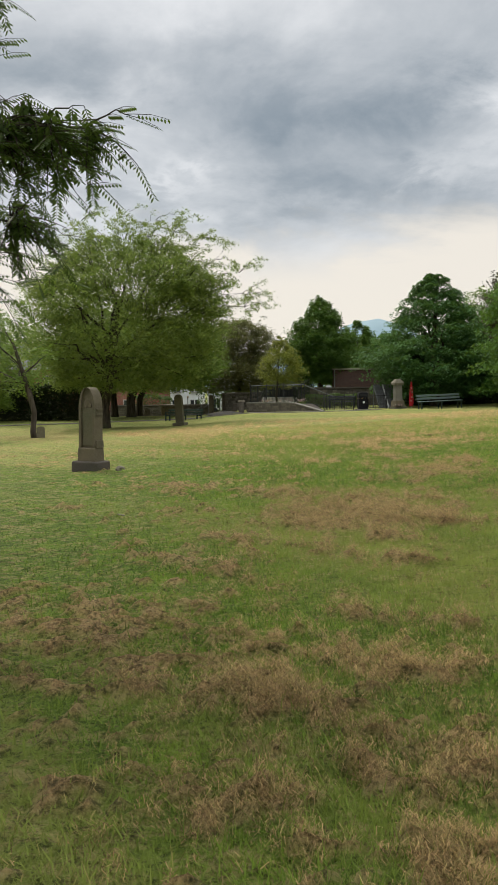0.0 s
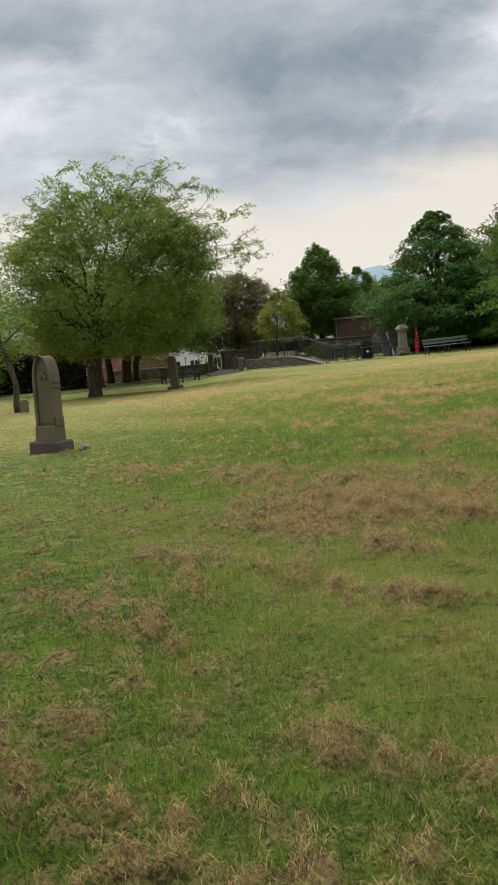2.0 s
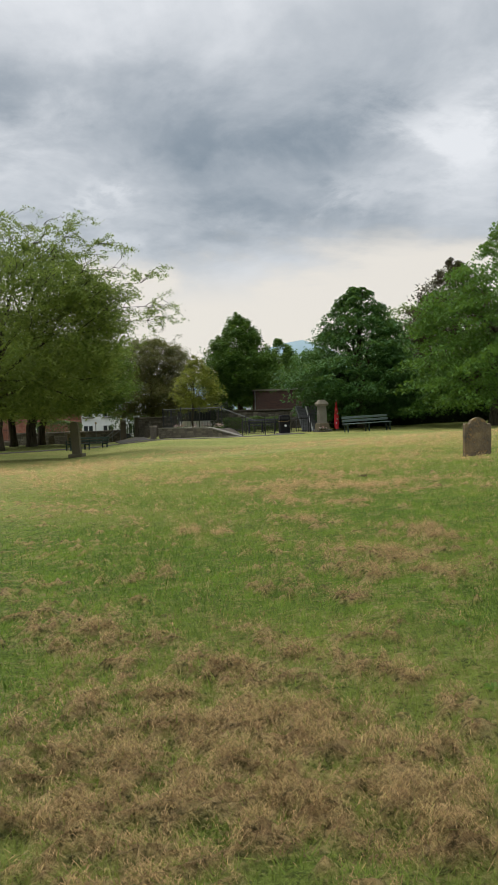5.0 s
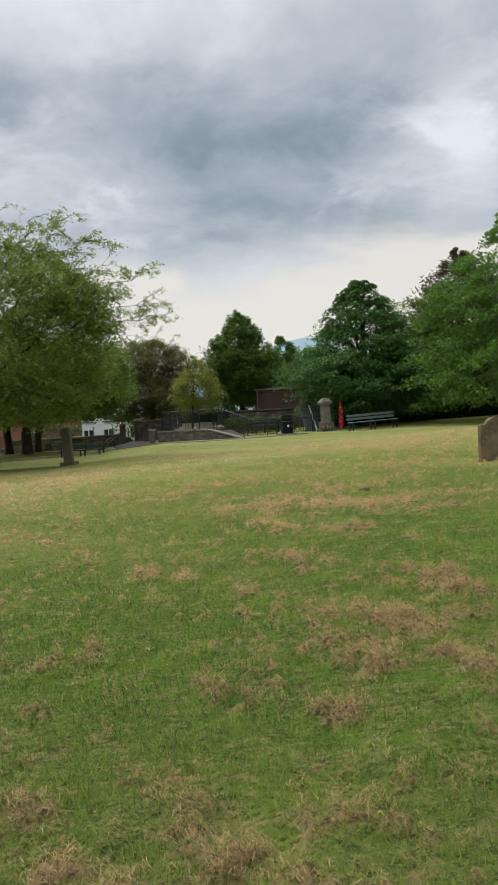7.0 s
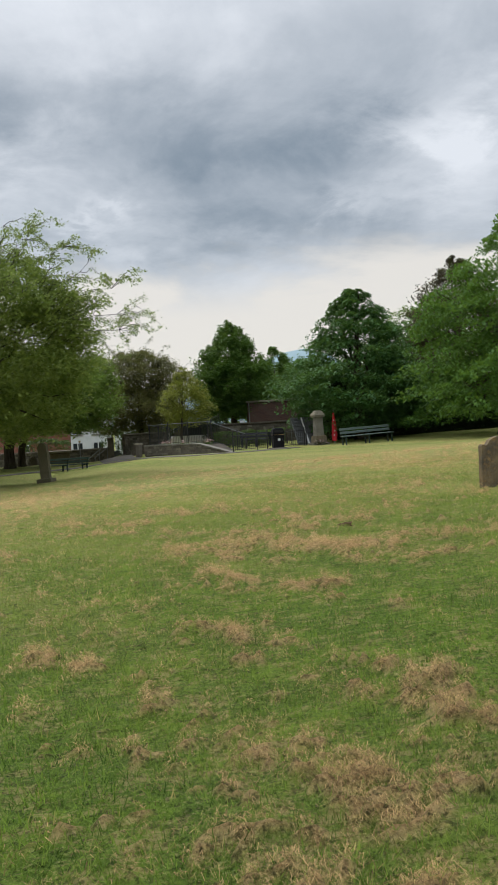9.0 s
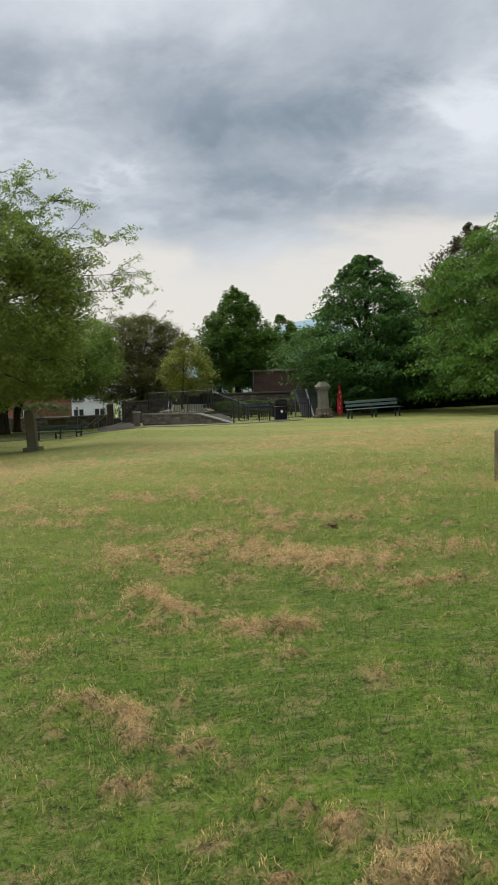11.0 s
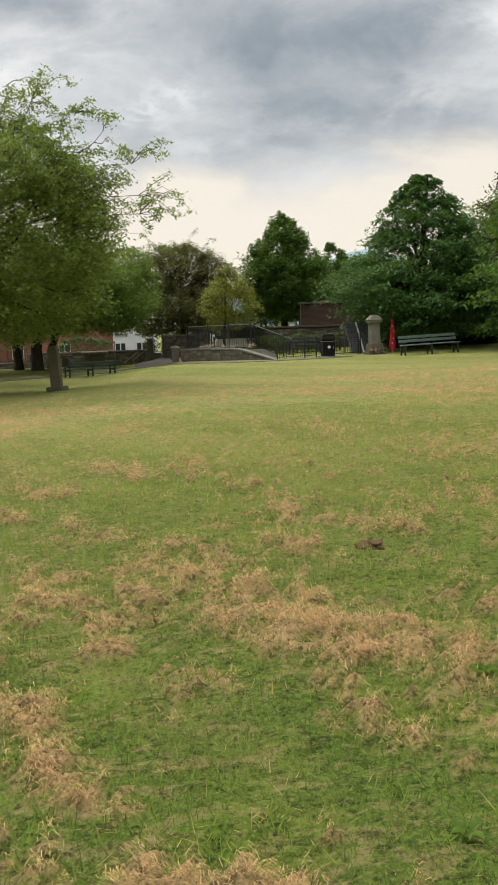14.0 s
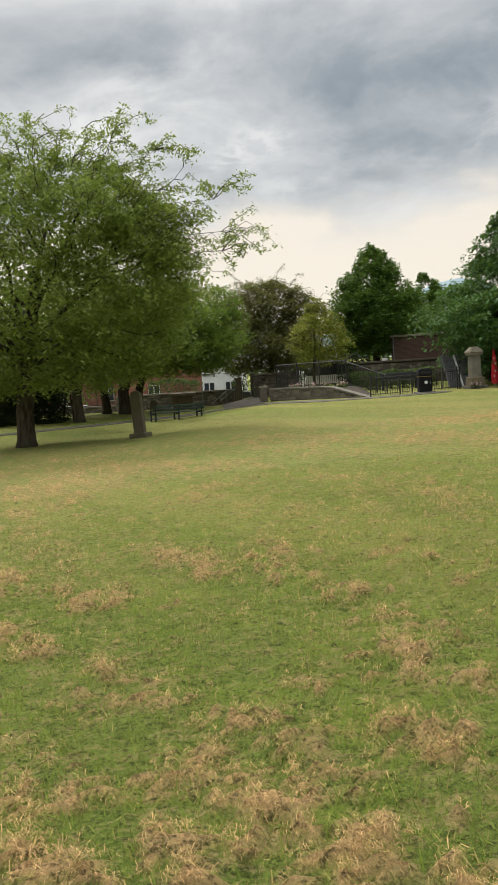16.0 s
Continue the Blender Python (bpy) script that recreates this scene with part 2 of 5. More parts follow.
LEAF_ASH = leaf_mat("ash_green_leaves", (0.08, 0.125, 0.028), (0.27, 0.33, 0.085), 0.5)
LEAF_ROW = leaf_mat("mid_green_leaves", (0.07, 0.13, 0.024), (0.18, 0.255, 0.052), 0.48)
LEAF_MAPLE = leaf_mat("blue_green_leaves", (0.018, 0.062, 0.022), (0.085, 0.185, 0.055), 0.3)
LEAF_LIME = leaf_mat("lime_tree_leaves", (0.022, 0.075, 0.014), (0.12, 0.23, 0.042), 0.36)
LEAF_HORN = leaf_mat("hornbeam_leaves", (0.034, 0.088, 0.018), (0.10, 0.18, 0.034), 0.34)
LEAF_YELLOW = leaf_mat("yellow_green_leaves", (0.13, 0.155, 0.025), (0.30, 0.30, 0.055), 0.42)
LEAF_THORN = leaf_mat("bronze_green_leaves", (0.065, 0.062, 0.024), (0.165, 0.14, 0.055), 0.35)
LEAF_COPPER = leaf_mat("copper_beech_leaves", (0.024, 0.014, 0.016), (0.07, 0.036, 0.038), 0.25)
# near black, to keep the gaps beneath and between the trees dark
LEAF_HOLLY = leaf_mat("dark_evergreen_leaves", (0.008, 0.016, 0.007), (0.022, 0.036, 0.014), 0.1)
LEAF_NEAR = leaf_mat("pinnate_leaves", (0.035, 0.065, 0.018), (0.085, 0.125, 0.035), 0.35)
LEAF_HEDGE = leaf_mat("hedge_leaves", (0.03, 0.06, 0.015), (0.08, 0.125, 0.035), 0.25)
WEED = leaf_mat("weed_leaves", (0.10, 0.18, 0.03), (0.16, 0.26, 0.05), 0.4)
FLOWER = leaf_mat("mixed_petals", (0.42, 0.08, 0.12), (0.66, 0.6, 0.56), 0.3)

# grass: green and straw follow the mowing waste that lies on the lawn
DRY_A, DRY_B = (0.22, 0.136, 0.060), (0.88, 0.580, 0.270)
SHADED_OLD_A, SHADED_OLD_B = (0.125, 0.080, 0.036), (0.60, 0.400, 0.185)
GREEN_A, GREEN_B = (0.045, 0.100, 0.013), (0.235, 0.345, 0.050)


def turf_colour(m, vary):
    dry = m.attr("dry")
    green = m.mix(vary, GREEN_A, GREEN_B)
    green = m.mix(m.calc("MULTIPLY", m.step(m.noise(2.6, 4, 0.6), 0.46, 0.66), 0.4), green, (0.25, 0.38, 0.035))
    # mowing stripes, and a paler yellow-green middle of the lawn
    green = m.mix(m.calc("MULTIPLY", m.attr("stripe"), 0.6), green, (0.33, 0.35, 0.09))
    axes = m.t.nodes.new("ShaderNodeSeparateXYZ")
    m.t.links.new(m.pos, axes.inputs[0])
    pale_mid = m.step(axes.outputs[1], 13.0, 26.0)
    pale_mid = m.calc("SUBTRACT", pale_mid, m.calc("MULTIPLY", m.step(axes.outputs[1], 34.0, 46.0), 0.45))
    green = m.mix(m.calc("MULTIPLY", pale_mid, 0.5), green, (0.43, 0.455, 0.13))
    # the waste at the lower end is older and browner, darkened for the tree's shade
    straw = m.mix(m.step(axes.outputs[1], 9.0, 15.0), m.mix(vary, SHADED_OLD_A, SHADED_OLD_B), m.mix(vary, DRY_A, DRY_B))
    return m.mix(dry, green, straw)


m = Mat("lawn", 0.95)
fine = m.noise(60, 4, 0.75, (1, 0.6, 1))
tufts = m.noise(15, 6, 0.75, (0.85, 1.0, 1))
c = turf_colour(m, m.step(fine, 0.3, 0.7))
# thin straw lying in streaks; shade between the tufts painted in as dark gaps
streak = m.step(m.noise(9.0, 7, 0.75, (0.55, 1.0, 1)), 0.50, 0.58)
c = m.mix(m.calc("MULTIPLY", streak, 0.55), c, (0.50, 0.375, 0.175))
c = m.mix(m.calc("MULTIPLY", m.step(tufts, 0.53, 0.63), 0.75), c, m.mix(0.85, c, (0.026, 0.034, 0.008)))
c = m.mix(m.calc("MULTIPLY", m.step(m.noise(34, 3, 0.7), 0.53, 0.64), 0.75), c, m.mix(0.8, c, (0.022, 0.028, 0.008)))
c = m.mix(m.calc("MULTIPLY", m.step(m.noise(48, 3, 0.7, (0.5, 1, 1)), 0.56, 0.66), 0.6), c, m.mix(0.5, c, (0.55, 0.46, 0.22)))
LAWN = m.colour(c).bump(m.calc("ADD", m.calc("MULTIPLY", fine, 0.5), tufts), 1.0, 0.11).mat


def blade_mat(name, thin):
    m = Mat(name, 0.6)
    m.b.inputs["Specular IOR Level"].default_value = 0.1
    c = turf_colour(m, m.island())
    m.colour(c)
    glow = m.t.nodes.new("ShaderNodeBsdfTranslucent")
    m.put(glow.inputs[0], c)
    blend = m.t.nodes.new("ShaderNodeMixShader")
    blend.inputs[0].default_value = thin
    m.t.links.new(m.b.outputs[0], blend.inputs[1])
    m.t.links.new(glow.outputs[0], blend.inputs[2])
    m.t.links.new(blend.outputs[0], m.t.nodes["Material Output"].inputs[0])
    return m.mat


BLADE = blade_mat("grass_blade", 0.4)
CUTTING = blade_mat("dry_grass_strand", 0.25)
# the haze of distance is mixed into the hill's colour
m = Mat("far_hill", 1.0)
HILL = m.colour(m.mix(m.noise(0.01, 4), (0.20, 0.29, 0.33), (0.25, 0.33, 0.36))).mat

# ---- shape helpers ----


class Shape:
    """Collects vertices and faces of one mesh."""

    def __init__(self):
        self.v, self.f = [], []

    def add(self, verts, faces):
        k = len(self.v)
        self.v += [tuple(p) for p in verts]
        self.f += [tuple(i + k for i in f) for f in faces]
        return self

    def box(self, lo, hi, turn=None, taper=0.0, chip=0.0):
        """A box with chamfered upright and top edges; taper narrows its top."""
        (x0, y0, z0), (x1, y1, z1) = lo, hi
        c = chip or min(x1 - x0, y1 - y0, z1 - z0) * 0.08
        cx, cy = (x0 + x1) / 2, (y0 + y1) / 2
        ring = lambda z, inset, k: [(cx + (x - cx) * (1 - k), cy + (y - cy) * (1 - k), z) for x, y in (
            (x0 + inset + c, y0 + inset), (x1 - inset - c, y0 + inset), (x1 - inset, y0 + inset + c), (x1 - inset, y1 - inset - c),
            (x1 - inset - c, y1 - inset), (x0 + inset + c, y1 - inset), (x0 + inset, y1 - inset - c), (x0 + inset, y0 + inset + c))]
        v = ring(z0, 0, 0) + ring(z1 - c, 0, taper) + ring(z1, c * 0.9, taper)
        f = [tuple(range(7, -1, -1)), tuple(range(16, 24))]
        for r in (0, 8):
            f += [(r + i, r + (i + 1) % 8, r + 8 + (i + 1) % 8, r + 8 + i) for i in range(8)]
        if turn:
            v = [turn @ Vector(p) for p in v]
        return self.add(v, f)

    def prism(self, outline, y0, y1, turn=None):
        """An outline in x, z drawn from y0 to y1."""
        n = len(outline)
        v = [(x, y0, z) for x, z in outline] + [(x, y1, z) for x, z in outline]
        f = [tuple(range(n)), tuple(range(2 * n - 1, n - 1, -1))] + [(i, n + i, n + (i + 1) % n, (i + 1) % n) for i in range(n)]
        if turn:
            v = [turn @ Vector(p) for p in v]
        return self.add(v, f)

    def tube(self, points, radii, sides=7):
        pts = [Vector(p) for p in points]
        v, f = [], []
        for i, p in enumerate(pts):
            d = (pts[min(i + 1, len(pts) - 1)] - pts[max(i - 1, 0)]).normalized()
            a = d.orthogonal().normalized() if abs(d.z) > 0.9 else d.cross(Vector((0, 0, 1))).normalized()
            if abs(d.z) > 0.9:
                a = (Vector((1, 0, 0)) - d * d.x).normalized()
            b = d.cross(a)
            v += [p + (a * math.cos(w) + b * math.sin(w)) * radii[i] for w in (math.tau * k / sides for k in range(sides))]
        for i in range(len(pts) - 1):
            f += [(i * sides + k, i * sides + (k + 1) % sides, (i + 1) * sides + (k + 1) % sides, (i + 1) * sides + k) for k in range(sides)]
        f += [tuple(range(sides - 1, -1, -1)), tuple(range((len(pts) - 1) * sides, len(pts) * sides))]
        return self.add(v, f)

    def mesh(self, name, material, smooth=False):
        me = bpy.data.meshes.new(name)
        me.from_pydata(self.v, [], self.f)
        me.materials.append(material)
        if smooth:
            me.polygons.foreach_set("use_smooth", [True] * len(me.polygons))
        return me


def part(name, shape, material, parent, label="", smooth=False):
    me = shape.mesh(name, material, smooth) if isinstance(shape, Shape) else shape
    ob = new(name, me)
    ob.parent = parent
    if label:
        tagged(ob, label)
    return ob


def thing(name, m, label, category, group="", kind=""):
    ob = new(name)
    ob.empty_display_size = 0.2
    ob.matrix_world = m
    return tagged(ob, label, category, group, kind)


def raw_mesh(name, verts, tris, material, attrs=None):
    """A triangle mesh from arrays."""
    me = bpy.data.meshes.new(name)
    me.vertices.add(len(verts))
    me.vertices.foreach_set("co", np.ascontiguousarray(verts, np.float32).ravel())
    me.loops.add(tris.size)
    me.loops.foreach_set("vertex_index", tris.astype(np.int32).ravel())
    me.polygons.add(len(tris))
    me.polygons.foreach_set("loop_start", np.arange(0, tris.size, 3, dtype=np.int32))
    for key, values in (attrs or {}).items():
        me.attributes.new(key, "FLOAT", "POINT").data.foreach_set("value", np.ascontiguousarray(values, np.float32))
    me.update(calc_edges=True)
    me.materials.append(material)
    return me


# ---- the lie of the land ----
LATTICE = np.random.RandomState(5).rand(256, 256)


def value_noise(x, y):
    xi, yi = np.floor(x).astype(int), np.floor(y).astype(int)
    u, v = x - xi, y - yi
    u, v = u * u * (3 - 2 * u), v * v * (3 - 2 * v)
    g = lambda i, j: LATTICE[(xi + i) % 256, (yi + j) % 256]
    return (g(0, 0) * (1 - u) + g(1, 0) * u) * (1 - v) + (g(0, 1) * (1 - u) + g(1, 1) * u) * v


def fbm(x, y, octaves=4, rough=0.5):
    total, amp, norm = 0, 1.0, 0
    for k in range(octaves):
        total, norm, amp = total + amp * value_noise(x * 2 ** k + 17.3 * k, y * 2 ** k + 9.1 * k), norm + amp, amp * rough
    return total / norm


def smooth01(v, lo, hi):
    k = np.clip((v - lo) / (hi - lo), 0, 1)
    return k * k * (3 - 2 * k)


def lie(x, y):
    """The broad height of the ground."""
    x, y = np.asarray(x, float), np.asarray(y, float)
    xc = np.clip(x, -30, 30)
    near = 0.085 + 0.0575 * xc
    far = -0.12 + np.where(xc < 0, 0.085 * np.maximum(xc, -4), 0.02 * xc)
    z = near + (far - near) * smooth01(y, 20, 46)
    return z - 0.55 * smooth01(y, 60.5, 67) * smooth01(-x, 2.5, 6.0) - 0.9 * smooth01(y, 69.5, 70.5) * smooth01(-x, -4, 0)


def gz(x, y):
    return float(lie(x, y))


# windrows of cut grass as they lie: both ends and the half width
DRIFTS_A = [(-0.74, 10.82, 1.34, 7.41, 0.72), (0.52, 7.38, 0.85, 6.76, 0.35), (0.44, 5.72, 0.98, 5.16, 0.28), (-0.72, 5.94, -0.13, 5.34, 0.2),
            (0.06, 4.78, 0.37, 4.42, 0.11), (0.51, 4.14, 0.93, 3.79, 0.14), (-0.79, 4.64, -0.5, 4.26, 0.17), (-0.61, 4.02, -0.1, 3.82, 0.16),
            (-0.47, 3.67, -0.14, 3.46, 0.14), (-0.01, 3.63, 0.38, 3.33, 0.08), (-0.11, 3.28, 0.07, 3.21, 0.09), (0.57, 3.2, 0.71, 3.09, 0.08),
            (-1.59, 5.02, -0.5, 3.38, 0.62), (-0.7, 3.22, 0.09, 2.96, 0.24), (-0.6, 2.32, 0.06, 2.17, 0.17), (0.27, 2.72, 0.64, 2.22, 0.23)]
DRIFTS_B = [(0.03, 2.0, 0.53, 1.84, 0.1), (-0.14, 2.33, 0.06, 2.14, 0.13), (-1.59, 12.06, 0.33, 9.33, 0.82), (0.28, 8.85, 1.35, 7.7, 0.27),
            (0.48, 7.86, 1.45, 6.83, 0.27), (0.45, 7.17, 0.86, 6.65, 0.19), (-0.34, 6.73, 0.1, 6.21, 0.12), (0.26, 6.14, 0.44, 5.96, 0.11),
            (0.48, 5.77, 0.76, 5.59, 0.1), (0.96, 6.16, 1.19, 5.86, 0.13), (-0.28, 9.88, 0.7, 8.6, 0.4), (0.7, 8.43, 1.31, 7.53, 0.22),
            (0.32, 7.95, 0.8, 7.36, 0.2), (0.94, 7.28, 1.13, 7.01, 0.13), (1.54, 7.32, 1.74, 6.98, 0.15), (0.36, 7.32, 0.65, 6.91, 0.15)]
DRIFTS_C = [(0.61, 9.36, 1.44, 8.33, 0.21), (1.43, 8.25, 1.84, 7.64, 0.19), (0.31, 7.06, 0.65, 6.83, 0.09), (1.2, 6.83, 1.61, 6.6, 0.1),
            (1.21, 7.37, 1.47, 7.06, 0.11), (1.93, 11.21, 2.59, 10.5, 0.19), (1.95, 10.46, 2.14, 10.15, 0.12), (1.35, 9.89, 1.9, 9.38, 0.11),
            (0.73, 9.49, 1.12, 8.89, 0.19), (1.16, 8.78, 1.65, 8.58, 0.09), (2.05, 11.01, 2.58, 10.27, 0.14), (1.97, 10.31, 2.13, 10.03, 0.1),
            (2.85, 11.82, 2.95, 10.9, 0.19), (0.86, 12.98, 1.67, 11.79, 0.21), (2.45, 9.89, 2.52, 9.75, 0.08), (2.74, 16.34, 3.57, 14.8, 0.33)]
DRIFTS_D = [(2.8, 11.86, 2.94, 11.6, 0.11), (2.42, 11.75, 2.62, 11.59, 0.07), (1.67, 12.49, 2.21, 12.21, 0.09), (1.91, 13.14, 2.22, 12.6, 0.12),
            (2.17, 16.43, 3.52, 15.04, 0.25), (2.56, 16.85, 2.99, 16.24, 0.2), (2.98, 15.99, 3.65, 15.19, 0.18), (2.92, 14.97, 3.94, 14.6, 0.12),
            (2.57, 14.15, 2.98, 13.96, 0.08), (2.02, 14.37, 2.33, 14.16, 0.11), (1.93, 15.05, 2.38, 14.49, 0.12), (2.69, 16.65, 3.06, 16.12, 0.16),
            (2.93, 15.96, 3.41, 15.64, 0.12), (3.08, 15.56, 3.59, 15.22, 0.14), (2.87, 14.84, 3.02, 14.74, 0.07), (2.49, 15.29, 2.91, 15.22, 0.08)]
DRIFTS_E = [(2.22, 15.73, 2.5, 15.58, 0.11), (3.05, 17.85, 3.63, 17.39, 0.18), (0.93, 18.59, 2.07, 17.65, 0.23), (3.11, 15.05, 3.26, 14.93, 0.06),
            (1.15, 21.07, 2.03, 19.98, 0.32), (2.24, 19.9, 2.91, 18.99, 0.25), (-0.03, 20.55, 1.17, 19.4, 0.37), (1.58, 18.17, 2.34, 17.37, 0.2),
            (2.88, 17.28, 3.21, 16.98, 0.12), (2.13, 16.92, 2.85, 16.51, 0.13), (3.02, 18.17, 3.43, 17.51, 0.19), (2.45, 16.43, 3.2, 16.25, 0.08),
            (0.63, 18.96, 1.41, 18.21, 0.27), (1.66, 16.47, 2.07, 16.35, 0.08)]


def rows_of(x, y):
    """Along and across the mower's lines."""
    return 0.56 * x - 0.83 * y, 0.83 * x + 0.56 * y


def stripe(x, y):
    """Broad paler swaths left by the mower."""
    s, c = rows_of(x, y)
    return smooth01(fbm(s * 0.10 + 3, c * 0.85 + 8, 3), 0.40, 0.66) * (1 - 0.85 * np.exp(-((y - 11.5) / 3.2) ** 2))


def drift(x, y):
    """0 to 1 inside the windrows."""
    best = np.zeros(np.shape(x))
    for ax, ay, bx, by, w in DRIFTS_A + DRIFTS_B + DRIFTS_C + DRIFTS_D + DRIFTS_E:
        dx, dy = bx - ax, by - ay
        t = np.clip(((x - ax) * dx + (y - ay) * dy) / (dx * dx + dy * dy), 0, 1)
        q = ((x - ax - t * dx) ** 2 + ((y - ay - t * dy) * 0.8) ** 2) / (0.05 + 0.55 * w) ** 2
        best = np.maximum(best, np.exp(-np.minimum(q, 30)))
    return best


def tuft_field(x, y):
    """Small uneven lumps, a hand or two across."""
    s, c = rows_of(x, y)
    return 0.5 * fbm(s * 5.0 + 7, c * 7.5 + 3, 3, 0.65) + 0.5 * fbm(x * 21 + 2, y * 23 + 5, 2, 0.6)


def dryness(x, y):
    """How much cut grass lies there: lumps gathered in windrows, with a thin scatter between them."""
    s, c = rows_of(x, y)
    thin = fbm(s * 0.55 + 40, c * 2.0 + 11, 3)
    v = tuft_field(x, y) + 0.30 * (thin - 0.5) + 0.17 * drift(x, y) + 0.035 * (1 - smooth01(y, 4.0, 6.0)) - 0.06 * np.exp(-((y - 12.0) / 2.4) ** 2)
    near = smooth01(v, 0.645, 0.745)
    far = 0.46 * smooth01(0.62 * fbm(s * 2.6 + 9, c * 5.0 + 4, 4, 0.7) + 0.38 * fbm(s * 0.16, c * 0.7, 2), 0.46, 0.62)
    k = smooth01(y, 19, 25)
    return near * (1 - k) + far * k


def height(x, y):
    d = dryness(x, y)
    near = 1 - smooth01(np.asarray(y, float), 26, 34)
    lump = fbm(x * 17 + 1, y * 19 + 4, 2)
    return lie(x, y) + near * (0.075 * d * lump + 0.05 * (fbm(x * 1.3 + 5, y * 1.3, 2) - 0.5) + 0.055 * (fbm(x * 6, y * 6, 3) - 0.5))


def spaced(bands):
    out = []
    for lo, hi, stepping in bands:
        out.append(np.arange(lo, hi, stepping))
    return np.unique(np.round(np.concatenate(out), 4))


gx = spaced([(-2000, -200, 200), (-200, -40, 20), (-40, -12, 1.0), (-12, -3, 0.15), (-3, -1.6, 0.07), (-1.6, 4.6, 0.046), (4.6, 7, 0.07), (7, 16, 0.15), (16, 40, 1.0), (40, 200, 20), (200, 2001, 200)])
gy = spaced([(-2000, -200, 200), (-200, -20, 20), (-20, -5, 1.0), (-5, 1.5, 0.15), (1.5, 21, 0.046), (21, 26, 0.08), (26, 40, 0.14), (40, 75, 0.4), (75, 200, 10), (200, 2801, 200)])
X, Y = np.meshgrid(gx, gy)
Z = height(X, Y)
nx, ny = len(gx), len(gy)
k = np.arange(nx * ny).reshape(ny, nx)
q = np.stack([k[:-1, :-1], k[:-1, 1:], k[1:, 1:], k[1:, :-1]], -1).reshape(-1, 4)
tris = np.concatenate([q[:, [0, 1, 2]], q[:, [0, 2, 3]]])
fade = 1 - 0.65 * smooth01(Y, 33, 43)
fade *= (1 - smooth01(-X, 14, 20)) * (1 - smooth01(X, 22, 30)) * (1 - smooth01(-Y, 2, 6))
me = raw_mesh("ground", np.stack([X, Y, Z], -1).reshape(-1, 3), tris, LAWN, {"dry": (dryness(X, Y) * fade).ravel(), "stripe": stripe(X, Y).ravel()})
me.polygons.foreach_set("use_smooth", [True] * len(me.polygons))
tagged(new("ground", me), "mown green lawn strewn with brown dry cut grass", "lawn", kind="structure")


# ---- grass blades and loose cuttings, over the strip that is walked along ----
def scatter(rng, count, reach):
    """Places over the lawn, thickest along the line that is walked."""
    y = 1.4 + rng.rand(count) ** 1.1 * 25
    u = rng.randn(count) * (0.75 + 0.05 * y) * reach + rng.uniform(-1, 1, count) * (0.5 + 0.16 * y)
    return 0.35 + 0.19 * np.minimum(y, 15) + u, y


def blades(name, rng, count, size, width, flat, want_dry, label):
    x, y = scatter(rng, count, 1.0)
    d = dryness(x, y)
    keep = rng.rand(count) < ((0.05 + 0.95 * d) if want_dry else (1.0 - 0.93 * d) * (0.45 + 0.75 * fbm(x * 2.2, y * 2.2 + 50, 3)))
    x, y, d = x[keep], y[keep], d[keep]
    n = len(x)
    y_far = smooth01(y, 17, 28)
    far = np.clip((np.maximum(y - 15, np.abs(x - 0.35 - 0.19 * np.minimum(y, 15)) / 0.3 - 2)) / 4, 0, 3) + 1
    length = size * (0.45 + rng.rand(n) ** 2 * 1.1) * (1 - 0.6 * y_far)
    w = width * (0.6 + 0.8 * rng.rand(n)) * far ** 0.6
    turn, lean = rng.rand(n) * math.tau, flat * (0.35 + 0.9 * rng.rand(n))
    lean = np.minimum(lean, 1.5)
    base = np.stack([x, y, height(x, y) - 0.004 + (rng.rand(n) ** 2 * 0.028 * d if want_dry else 0)], -1)
    out = np.stack([np.cos(turn) * np.sin(lean), np.sin(turn) * np.sin(lean), np.cos(lean)], -1)
    side = np.stack([-np.sin(turn), np.cos(turn), 0.35 * (rng.rand(n) - 0.5)], -1) * w[:, None]
    bend = np.stack([np.cos(turn + 0.7), np.sin(turn + 0.7), -0.3 * np.ones(n)], -1) * (length * 0.25 * rng.rand(n))[:, None]
    tip = base + out * length[:, None] + bend
    v = np.stack([base - side, base + side, tip], 1).reshape(-1, 3)
    tris = np.arange(n)[:, None] * 3 + [0, 1, 2]
    tone = np.clip(d * 0.9 + 0.12, 0, 1) if want_dry else np.clip(d * 0.15 + (rng.rand(n) < 0.07 + 0.06 * smooth01(y, 14, 17)) * 0.5, 0, 1)
    if want_dry:
        tone = np.maximum(tone, 0.72)
    me = raw_mesh(name, v, tris, BLADE, {"dry": np.repeat(tone, 3), "stripe": np.repeat(stripe(x, y), 3)})
    tagged(new(name, me), label, "grass", kind="stuff")


